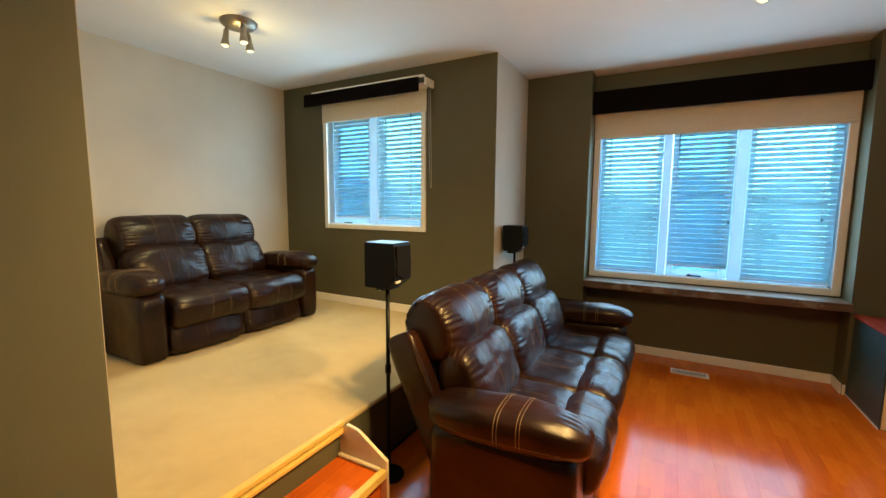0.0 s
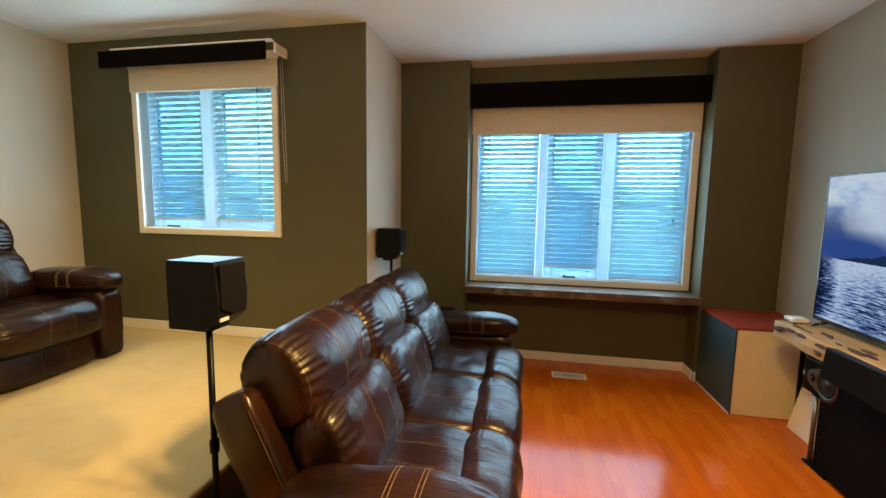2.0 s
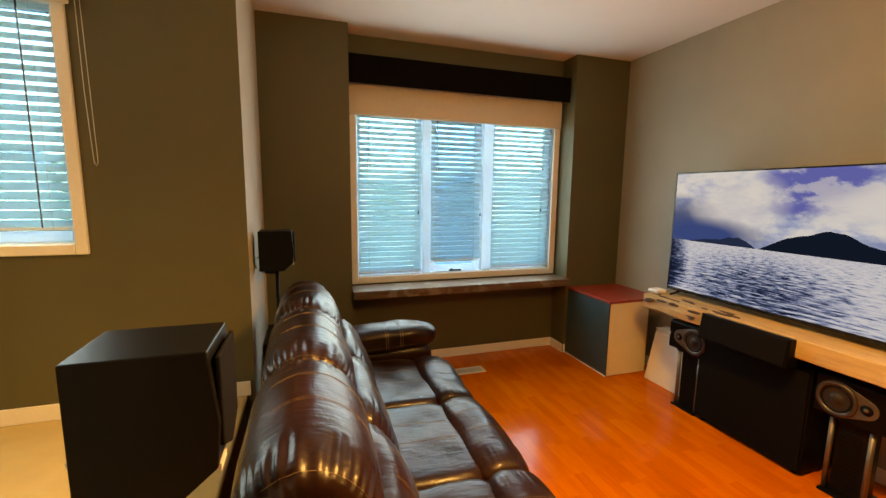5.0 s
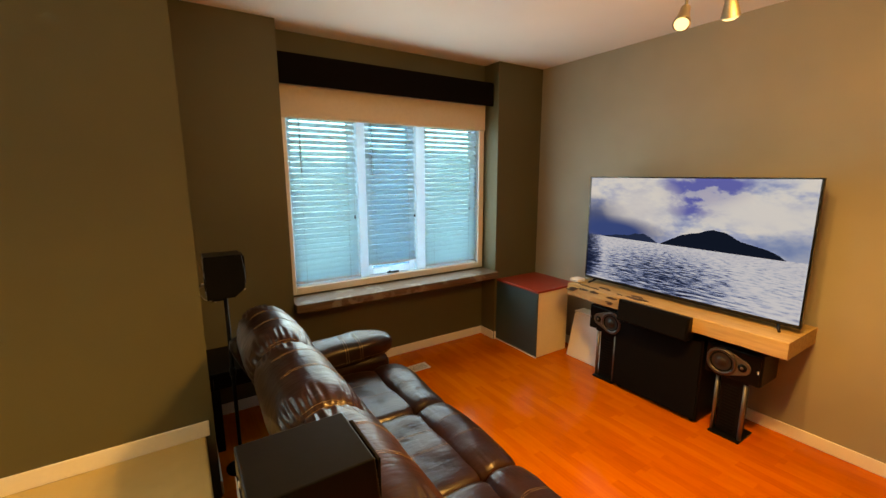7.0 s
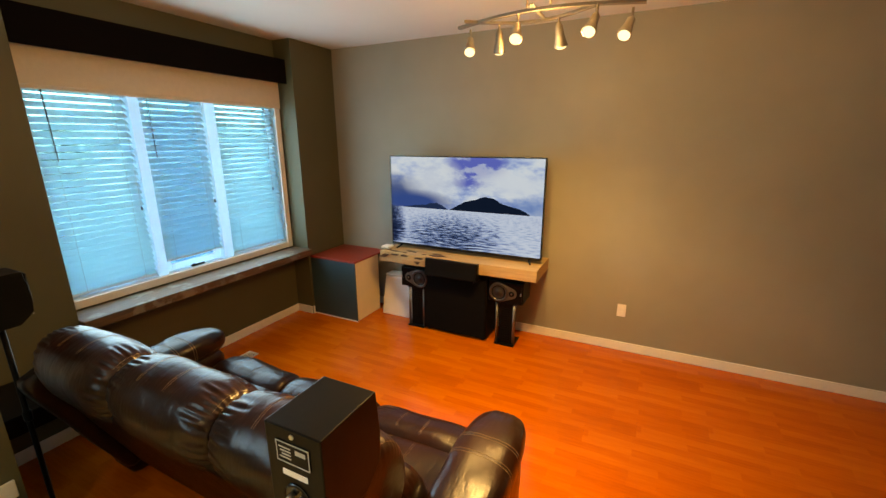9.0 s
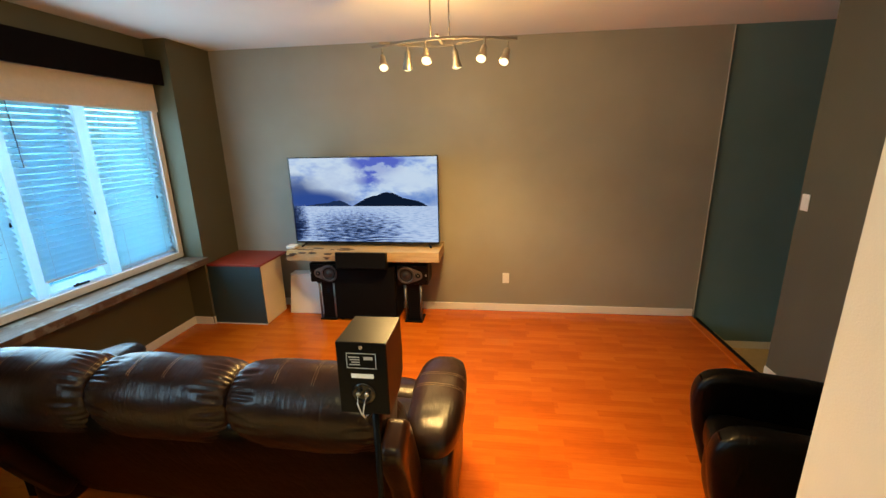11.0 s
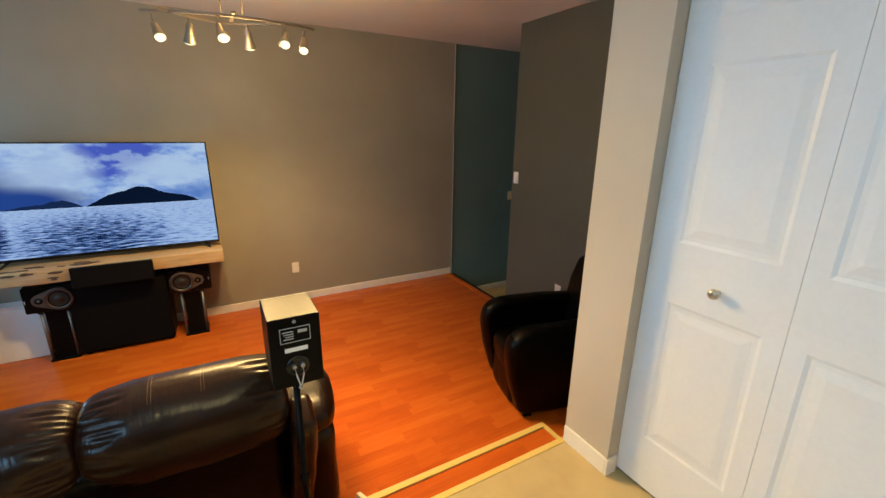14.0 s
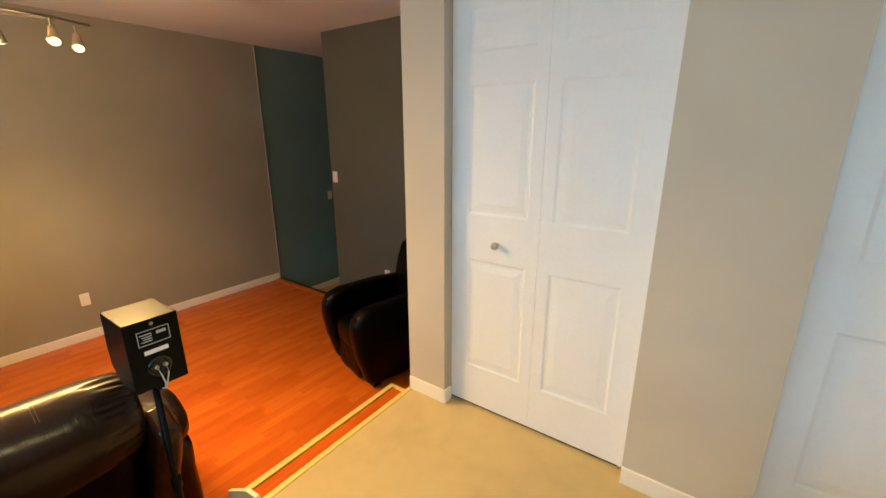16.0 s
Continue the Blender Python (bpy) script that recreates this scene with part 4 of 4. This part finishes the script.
part("front_panel", soft_mesh(soft(0.045, 0.66, 0.16, 0.19, 0.05, 0.13, 8, 0, seed=72, lump=0.004), 10, 6, 8), M_BLACK_AND_SHADED_LEATHER, chair)
bm = prism([(0.16, 0.30), (0.07, 0.78), (0.02, 0.92), (-0.03, 0.96), (-0.09, 0.93), (-0.11, 0.82), (-0.02, 0.03), (0.12, 0.03)], "x", -0.24, 0.33, 0.04, 5)
for f in bm.faces:
    f.smooth = True
part("backrest", bm, M_BLACK_AND_SHADED_LEATHER, chair)
for x in (-0.21, 0.30):
    for y in (0.06, 0.62):
        part("foot", boxes((x - 0.03, x + 0.03, y - 0.03, y + 0.03, 0.0, 0.04), bev=0.004), M_BLACK, chair)

# ---- loudspeakers behind the sofa ----
def stand_speaker(at, foot, label):
    """A small bookshelf loudspeaker facing +x, and the pole stand below it."""
    sp = thing("loudspeaker", at, label, "speaker", "surround loudspeakers")
    prof = [(-0.092, 0.0), (0.045, 0.0), (0.098, 0.045), (0.104, 0.12), (0.092, 0.238), (-0.092, 0.238)]
    part("cabinet", prism(prof, "y", -0.077, 0.077, 0.003, 2), M_BLACK, sp)
    part("grille", prism([(-0.062, 0.075), (0.0, 0.045), (0.062, 0.075), (0.064, 0.224), (-0.064, 0.224)], "x", 0.0995, 0.1075, 0.002, 1), M_GRILLE, sp)
    part("badge", boxes((0.0935, 0.100, -0.062, -0.020, 0.032, 0.044)), M_LABEL, sp, "small silver badge")
    p = part("rear_label", boxes((-0.094, -0.0925, -0.045, 0.045, 0.155, 0.205)), M_BLACK, sp)
    bm = bmesh.new()
    for y0, y1, z0, z1 in ((-0.045, 0.045, 0.203, 0.205), (-0.045, 0.045, 0.155, 0.157), (-0.045, -0.043, 0.157, 0.203), (0.043, 0.045, 0.157, 0.203),
                           (0.005, 0.038, 0.190, 0.193), (0.005, 0.034, 0.182, 0.185), (0.005, 0.030, 0.174, 0.177), (0.005, 0.036, 0.166, 0.169), (-0.035, -0.008, 0.184, 0.194)):
        box(bm, -0.0952, -0.0942, y0, y1, z0, z1)
    part("print", bm, M_LABEL, p, "pale unreadable print")
    part("serial_sticker", boxes((-0.0938, -0.0925, -0.034, 0.034, 0.122, 0.136)), M_WHITE, sp, "white serial sticker")
    part("screw", lathe(bmesh.new(), (-0.092, 0, 0.222), (-1, 0, 0), [(0.006, 0), (0.005, 0.003)], 10), M_STEEL, sp)
    part("terminal_cup", lathe(bmesh.new(), (-0.092, 0.0, 0.07), (-1, 0, 0), [(0.036, 0), (0.036, 0.003), (0.026, 0.004), (0.022, 0.001)], 24), M_GLOSSB, sp)
    for y in (-0.013, 0.013):
        part("terminal", lathe(bmesh.new(), (-0.093, y, 0.075), (-1, 0, 0), [(0.007, 0), (0.007, 0.014), (0.005, 0.016)], 12), M_STEEL, sp)
        part("wire", tube(bmesh.new(), [(-0.108, y, 0.074), (-0.125, y * 0.8, 0.055), (-0.12, y * 0.2, 0.02), (-0.10, 0.0, -0.01), (-0.05, 0.0, -0.03), (-0.02, 0.0, -0.015)], 0.0022, 6), M_WIRE, sp)
    st = thing("speaker_stand", (at[0], at[1], foot), "slim black pole stand with a round base", "stand", "speaker stands")
    h = at[2] - foot
    part("top_plate", boxes((-0.05, 0.05, -0.045, 0.045, h - 0.008, h - 0.0005), bev=0.002), M_BLACK, st)
    part("pole", tube(bmesh.new(), [(0, 0, 0.012), (0, 0, h - 0.008)], 0.011, 12), M_BLACK, st)
    part("collar", lathe(bmesh.new(), (0, 0, h * 0.55), (0, 0, 1), [(0.012, 0), (0.017, 0.004), (0.017, 0.05), (0.012, 0.054)], 14), M_BLACK, st)
    part("bracket", boxes((-0.07, 0.0, -0.012, 0.012, h - 0.026, h - 0.009), bev=0.003), M_BLACK, st)
    part("base_plate", lathe(bmesh.new(), (0, 0, 0), (0, 0, 1), [(0.085, 0.0), (0.085, 0.008), (0.07, 0.012), (0.02, 0.016)], 28), M_BLACK, st)
    return sp


stand_speaker((-1.172, 2.128, 1.078), 0.0, "black bookshelf loudspeaker on a pole stand, wires hanging from its back")
stand_speaker((-1.12, 4.05, 1.085), 0.0, "black bookshelf loudspeaker on a pole stand by the pale wall")

table = thing("end_table", (-0.965, 4.475, 0.0), "black lacquered square end table in the corner", "table")
part("tabletop", boxes((-0.275, 0.275, -0.215, 0.235, 0.50, 0.535), bev=0.005), M_BLACKLAQ, table)
part("apron", boxes((-0.25, 0.25, -0.195, -0.175, 0.42, 0.499), (-0.25, 0.25, 0.195, 0.215, 0.42, 0.499), (-0.25, -0.23, -0.175, 0.195, 0.42, 0.499), (0.23, 0.25, -0.175, 0.195, 0.42, 0.499)), M_BLACKLAQ, table)
for x in (-0.245, 0.245):
    for y in (-0.185, 0.205):
        part("leg", boxes((x - 0.025, x + 0.025, y - 0.025, y + 0.025, 0.0, 0.42), bev=0.003), M_BLACKLAQ, table)

# ---- television wall ----
shelf = thing("floating_shelf", (2.03, 3.05, 0.0), "thick pale live-edge wooden beam shelf fixed to the wall", "shelf")
bm = bmesh.new()
n = 40
rows = []
for i in range(n + 1):
    y = -0.765 + 1.595 * i / n
    e = noise.noise(Vector((y * 3.1, 0.3, 0))) * 0.018 + noise.noise(Vector((y * 9, 1.3, 0))) * 0.007
    live = 1.0 if y > 0.12 else 0.25
    e *= live * 1.3
    zt = 0.797 + noise.noise(Vector((y * 5, 5, 0))) * 0.004
    zb = 0.69 + noise.noise(Vector((y * 4, 9, 0))) * 0.006
    rows.append([bm.verts.new((x, y, z)) for x, z in ((0.0, zb), (-0.458 + e, zb), (-0.464 + e, zb + 0.006), (-0.466 + e * 1.4, (zb + zt) / 2), (-0.464 + e, zt - 0.005), (-0.459 + e, zt), (0.0, zt))])
for a, b in zip(rows, rows[1:]):
    for k in range(7):
        bm.faces.new((a[k], a[(k + 1) % 7], b[(k + 1) % 7], b[k]))
bm.faces.new(rows[0][::-1])
bm.faces.new(rows[-1])
bmesh.ops.recalc_face_normals(bm, faces=bm.faces)
part("beam", bm, M_BEAM, shelf)

rk = random.Random(5)
for i in range(11):
    y, x = rk.uniform(0.1, 0.80), rk.uniform(-0.43, -0.33)
    ln, wd = rk.uniform(0.02, 0.055), rk.uniform(0.006, 0.014)
    pts = [(x + wd * math.sin(a) * rk.uniform(0.7, 1.2), y + ln * math.cos(a)) for a in (k * math.pi / 5 for k in range(10))]
    part("bark_patch", prism(pts, "z", 0.796, 0.8025), M_BARK2, shelf, "dark bark pocket in the wood")

for i in range(9):
    y = rk.uniform(0.15, 0.80)
    ln, wd = rk.uniform(0.02, 0.06), rk.uniform(0.004, 0.011)
    z = rk.uniform(0.715, 0.785)
    pts = [(y + ln * math.cos(a), z + wd * math.sin(a) * rk.uniform(0.7, 1.2)) for a in (k * math.pi / 5 for k in range(10))]
    part("bark_patch", prism(pts, "x", -0.486, -0.452), M_BARK2, shelf, "dark bark pocket in the wood")

tv = thing("television", (1.766, 3.076, 0.803), "large flat black television showing a seascape", "television")
part("casing", boxes((0.0, 0.028, -0.778, 0.778, 0.03, 0.928), (0.028, 0.075, -0.6, 0.6, 0.06, 0.5), bev=0.004), M_GLOSSB, tv)
part("bezel", boxes((-0.006, 0.0, -0.778, 0.778, 0.03, 0.052), (-0.006, 0.0, -0.778, 0.778, 0.919, 0.928), (-0.006, 0.0, -0.778, -0.767, 0.052, 0.919), (-0.006, 0.0, 0.767, 0.778, 0.052, 0.919), bev=0.0015, seg=1), M_GLOSSB, tv)
scr = part("screen", boxes((-0.0030, -0.0005, -0.769, 0.769, -0.4335, 0.4335)), M_PICTURE, tv, "bright seascape with clouds and dark mountains")
scr.location = (0, 0, 0.4855)
M_FAR = glow("far_mountain_picture", (0.018, 0.035, 0.10), SCREEN)
M_NEAR = glow("near_mountain_picture", (0.006, 0.012, 0.032), SCREEN)


def ridge(y0, y1, height, seed, out, m):
    bm = bmesh.new()
    n = 60
    low, high = [], []
    for i in range(n + 1):
        f = i / n
        y = y0 + (y1 - y0) * f
        h = height(f) + noise.noise(Vector((f * 9, seed, 0))) * 0.012 * math.sin(math.pi * f) + noise.noise(Vector((f * 30, seed, 2))) * 0.004 * math.sin(math.pi * f)
        low.append(bm.verts.new((out, y, -0.058)))
        high.append(bm.verts.new((out, y, -0.056 + max(0.001, h))))
    for i in range(n):
        bm.faces.new((low[i], low[i + 1], high[i + 1], high[i]))
    return part("mountain", bm, m, scr, "dark mountain ridge on the screen")


def profile(stops):
    return lambda f: next(a[1] + (b[1] - a[1]) * (f - a[0]) / (b[0] - a[0]) for a, b in zip(stops, stops[1:]) if f <= b[0] + 1e-9)


ridge(0.62, 0.14, profile([(0, 0), (0.2, 0.02), (0.4, 0.028), (0.6, 0.045), (0.75, 0.06), (0.88, 0.035), (1, 0.0)]), 4.0, -0.0036, M_FAR)
ridge(0.12, -0.66, profile([(0, 0), (0.08, 0.035), (0.2, 0.085), (0.33, 0.108), (0.4, 0.132), (0.47, 0.146), (0.55, 0.136), (0.62, 0.10), (0.75, 0.072), (0.88, 0.05), (0.95, 0.026), (1, 0.0)]), 9.0, -0.0042, M_NEAR)
for y in (-0.66, 0.66):
    bm = bmesh.new()
    tube(bm, [(0.012, y, 0.035), (-0.06, y + math.copysign(0.035, y), 0.004)], 0.009, 8)
    tube(bm, [(0.012, y, 0.035), (0.11, y + math.copysign(0.035, y), 0.004)], 0.009, 8)
    part("leg", bm, M_GLOSSB, tv)

sub = thing("subwoofer", (1.64, 3.09, 0.0), "large plain black subwoofer cabinet under the shelf", "subwoofer")
part("cabinet", boxes((0.0, 0.33, -0.335, 0.335, 0.02, 0.63), bev=0.006), M_BLACKLAQ, sub)
part("grille", boxes((-0.012, -0.0005, -0.325, 0.325, 0.03, 0.62), bev=0.004), M_GRILLE, sub)
for x in (0.04, 0.29):
    for y in (-0.29, 0.29):
        part("foot", lathe(bmesh.new(), (x, y, 0.0), (0, 0, 1), [(0.02, 0), (0.022, 0.02)], 12), M_BLACK, sub)

centre = thing("centre_speaker", (1.53, 3.075, 0.632), "long low black centre loudspeaker in front of the shelf", "speaker")
part("cabinet", prism([(-0.03, 0.002), (0.075, 0.002), (0.075, 0.155), (-0.01, 0.168)], "y", -0.265, 0.265, 0.005, 2), M_BLACK, centre)
part("grille", prism([(-0.036, 0.012), (-0.0305, 0.012), (-0.0125, 0.158), (-0.018, 0.158)], "y", -0.255, 0.255, 0.001, 1), M_GRILLE, centre)
part("bracket", boxes((0.10, 0.30, -0.1, 0.1, -0.001, 0.008)), M_BLACK, centre)
part("badge", boxes((-0.031, -0.027, -0.235, -0.205, 0.022, 0.030)), M_LABEL, centre)


def egg(r0, r1, d, n=20):
    """Outline round two circles d apart, the larger at the origin."""
    tilt = math.acos((r0 - r1) / d)
    big = [(r0 * math.cos(a), r0 * math.sin(a)) for a in (tilt + (2 * math.pi - 2 * tilt) * i / n for i in range(n + 1))]
    small = [(d + r1 * math.cos(a), r1 * math.sin(a)) for a in (-tilt + 2 * tilt * i / n for i in range(n + 1))]
    return big + small


def side_speaker(at, inner, label):
    """A bookshelf loudspeaker lying on its side, facing -x, its woofer on the inner side, and its stand."""
    s = thing("loudspeaker", at, label, "speaker", "front loudspeakers")
    part("cabinet", boxes((0.0, 0.26, -0.165, 0.165, 0.0, 0.212), bev=0.012, seg=3), M_BLACK, s)
    part("baffle", boxes((-0.012, -0.0005, -0.155, 0.155, 0.008, 0.204), bev=0.004), M_BLACKLAQ, s)
    wy, wz = inner * 0.058, 0.106
    out = [(wy - inner * p, wz + q) for p, q in egg(0.094, 0.050, 0.118)]
    p = part("trim_plate", prism(out, "x", -0.020, -0.0125, 0.003, 2), M_BRONZE, s, "grey egg-shaped trim plate")
    part("ring", lathe(bmesh.new(), (-0.0205, wy, wz), (-1, 0, 0), [(0.068, 0.0), (0.090, 0.0), (0.090, 0.006), (0.080, 0.010), (0.068, 0.004), (0.068, 0.0)], 40, False), M_POLE, p, "satin metal woofer ring")
    w = part("woofer", lathe(bmesh.new(), (-0.0205, wy, wz), (-1, 0, 0), [(0.069, 0.001), (0.066, 0.005), (0.058, 0.003), (0.03, 0.0012), (0.026, 0.004), (0.012, 0.009), (0.002, 0.010)], 40), M_CONE, s, "dark woofer cone")
    part("surround", lathe(bmesh.new(), (-0.0205, wy, wz), (-1, 0, 0), [(0.067, 0.004), (0.063, 0.008), (0.058, 0.004)], 40, False), M_BLACK, w)
    ty = wy - inner * 0.122
    t = part("tweeter", lathe(bmesh.new(), (-0.0205, ty, wz), (-1, 0, 0), [(0.026, 0), (0.026, 0.003), (0.017, 0.002), (0.011, 0.006), (0.002, 0.009)], 28), M_BLACK, s)
    part("dome", lathe(bmesh.new(), (-0.0235, ty, wz), (-1, 0, 0), [(0.012, 0), (0.009, 0.006), (0.002, 0.009)], 20), M_BRONZE, t)
    part("badge", boxes((-0.015, -0.0122, -inner * 0.148 - 0.004, -inner * 0.148 + 0.004, 0.095, 0.117)), M_LABEL, s)
    st = thing("speaker_stand", (at[0], at[1], 0.0), "short stand of steel poles and a black slotted panel", "stand", "front speaker stands")
    h = at[2]
    part("top_plate", boxes((0.01, 0.22, -0.10, 0.10, h - 0.012, h - 0.0005), bev=0.002), M_BLACK, st)
    part("base_plate", boxes((-0.01, 0.20, -0.095, 0.095, 0.0, 0.014), bev=0.003), M_BLACK, st)
    for y in (-0.082, 0.082):
        part("pole", tube(bmesh.new(), [(0.025, y, 0.014), (0.025, y, h - 0.012)], 0.0125, 16), M_STANDPOLE, st, "satin steel pole")
    col = part("column", boxes((0.03, 0.14, -0.066, 0.066, 0.0145, h - 0.0125), bev=0.004), M_BLACK, st)
    for i in range(14):
        z = 0.05 + i * (h - 0.1) / 14
        part("slot", boxes((0.0265, 0.0295, -0.045, 0.045, z, z + 0.009)), M_GRILLE, col)
    return s


side_speaker((1.65, 2.58, 0.425), 1, "black bookshelf loudspeaker on its side with a grey egg-shaped trim")
side_speaker((1.65, 3.525, 0.43), -1, "black bookshelf loudspeaker on its side beside the white box")

bin_ = thing("storage_box", (1.80, 3.84, 0.0), "low white storage box with a sloping lid under the shelf", "storage box")
part("body", prism([(-0.01, 0.0), (0.224, 0.0), (0.224, 0.42), (0.10, 0.42), (0.08, 0.40)], "y", -0.20, 0.20, 0.004, 1), M_WHITE, bin_)
part("lid", boxes((0.085, 0.224, -0.204, 0.204, 0.421, 0.436), bev=0.003), M_WHITE, bin_)

cab = thing("cabinet", (1.468, 4.14, 0.0), "cube cabinet with red top, dark teal side and cream front", "cabinet")
part("body", boxes((0.004, 0.43, 0.006, 0.60, 0.0, 0.645), bev=0.002), M_BLACK, cab)
part("side_panel", boxes((0.0, 0.012, 0.0, 0.60, 0.004, 0.646), bev=0.002), M_TEALP, cab, "dark teal side panel")
part("front_panel", boxes((0.0125, 0.42, -0.002, 0.0055, 0.004, 0.646), bev=0.002), M_CREAM, cab, "cream front panel")
part("top", boxes((-0.006, 0.575, -0.008, 0.60, 0.647, 0.668), bev=0.003), M_RED, cab, "red top")
part("edge_trim", boxes((-0.004, 0.0, -0.004, 0.60, 0.0, 0.012), bev=0.001, seg=1), M_TRIM, cab)

rt = thing("router", (1.68, 3.87, 0.80), "small white plastic box with rounded edges on the shelf", "electronics")
part("case", boxes((-0.05, 0.05, -0.05, 0.045, 0.001, 0.03), bev=0.01, seg=3), M_WHITE, rt)
part("slot", boxes((-0.052, -0.0505, -0.03, 0.03, 0.012, 0.016)), M_LABEL, rt)

# ---- outside ----
M_GRASS = plain("pale_paving_and_lawn", (0.23, 0.31, 0.30), 0.9, grain=0.4, var=0.3)
M_LEAF = plain("foliage", (0.20, 0.28, 0.25), 0.8, grain=6, var=0.2)
M_SIDING = plain("house_siding", (0.28, 0.33, 0.36), 0.7, grain=2)
M_ROOF = plain("asphalt_roof", (0.20, 0.23, 0.26), 0.85, grain=8)
M_BARK = plain("bark", (0.10, 0.075, 0.05), 0.9, grain=10)
structure("ground", boxes((-700, 700, 5.3, 900, -3.6, -3.4)), M_GRASS, "pale paved ground and lawn seen through the blinds", "ground")


def house(x, y, w, d, h, label):
    o = thing("house", (x, y, -3.4), label, "house", "houses across the lawn")
    part("wall", boxes((-w / 2, w / 2, 0, d, 0, h)), M_SIDING, o)
    part("roof", prism([(-w / 2 - 0.4, h), (0, h + w * 0.28), (w / 2 + 0.4, h)], "y", -0.4, d + 0.4), M_ROOF, o)
    for i in (-1, 1):
        for z in (0.9, 3.4):
            if z + 1.2 < h:
                part("window", boxes((i * w / 4 - 0.6, i * w / 4 + 0.6, -0.05, 0.02, z, z + 1.2)), M_ROOF, o)
    return o


for x, y, w, h in ((-58, 50, 13, 5.2), (-42, 47, 12, 5.4), (-26, 46, 12, 5.2), (-12, 58, 11, 4.6), (2.2, 47, 7.5, 6.0), (10.6, 50, 8, 5.2), (20.5, 48, 11, 5.0), (34, 52, 12, 5.2)):
    house(x, y, w, 10, h, "pale grey two-storey house with a gabled roof")


def tree(x, y, h, seed):
    o = thing("tree", (x, y, -3.4), "leafy green tree beyond the lawn", "tree", "trees beyond the lawn")
    rnd = random.Random(seed)
    part("trunk", tube(bmesh.new(), [(0, 0, 0), (0.1, 0, h * 0.4), (0, 0.1, h * 0.8)], 0.22, 8, 0.06), M_BARK, o)
    bm = bmesh.new()
    for i in range(420):
        a, z = rnd.uniform(0, 6.28), rnd.uniform(0.28, 1.0)
        r = h * 0.30 * math.sin(math.pi * min(1, (z - 0.2) * 1.15)) ** 0.6 * rnd.uniform(0.3, 1.1)
        c = Vector((r * math.cos(a), r * math.sin(a), z * h))
        n1 = Vector((rnd.uniform(-1, 1), rnd.uniform(-1, 1), rnd.uniform(-1, 1))).normalized()
        u = n1.orthogonal().normalized() * rnd.uniform(0.2, 0.45)
        w = n1.cross(u)
        bm.faces.new([bm.verts.new(c + p) for p in (u, w, -u * 0.8, -w)])
    part("crown", bm, M_LEAF, o)


for i, (x, y, h) in enumerate(((-34, 40, 7), (-18, 42, 7.5), (-11, 40, 5.6), (-5, 41, 5.8), (-2.5, 44, 5.2), (7, 43, 6), (15.5, 44, 6.5), (28, 44, 7.5), (-50, 44, 8))):
    tree(x, y, h, i)

# ---- floor planks ----
floor = tagged(new("floor"), "orange laminate floor of narrow strips", "floor", kind="structure")
part("subfloor", boxes((-4.0, 2.03, -0.42, 5.0, -0.03, -0.013)), M_BLACK, floor)
part("nosing", boxes((0.9, 2.03, -0.362, -0.285, -0.03, 0.007), bev=0.006), M_FLOOR, floor)
meshes = {}


def plank(x, y0, y1, w):
    key = (round(w, 3), round(y1 - y0, 2))
    if key not in meshes:
        bm = bmesh.new()
        box(bm, 0.0001, w - 0.0001, 0.0001, y1 - y0 - 0.0001, -0.012, 0.0)
        es = [e for e in bm.edges if all(v.co.z > -0.001 for v in e.verts)]
        bmesh.ops.bevel(bm, geom=es, offset=0.0003, segments=1, affect='EDGES')
        me = bpy.data.meshes.new("plank")
        bm.to_mesh(me)
        bm.free()
        me.materials.append(M_FLOOR)
        meshes[key] = me
    o = new("plank", meshes[key])
    o.parent = floor
    o.location = (x, y0, 0)


PW, PL = 0.192, 1.29
x, i = -1.282, 0
while x < 2.03:
    w = min(PW, 2.03 - x)
    start = -0.42 if x < 0.9 - PW else -0.305
    y = start - (i * 0.43) % PL
    while y < 4.95:
        a, b = max(y, start), min(y + PL, 4.95)
        if b - a > 0.02:
            plank(x, a, b, w)
        y += PL
    x += PW
    i += 1
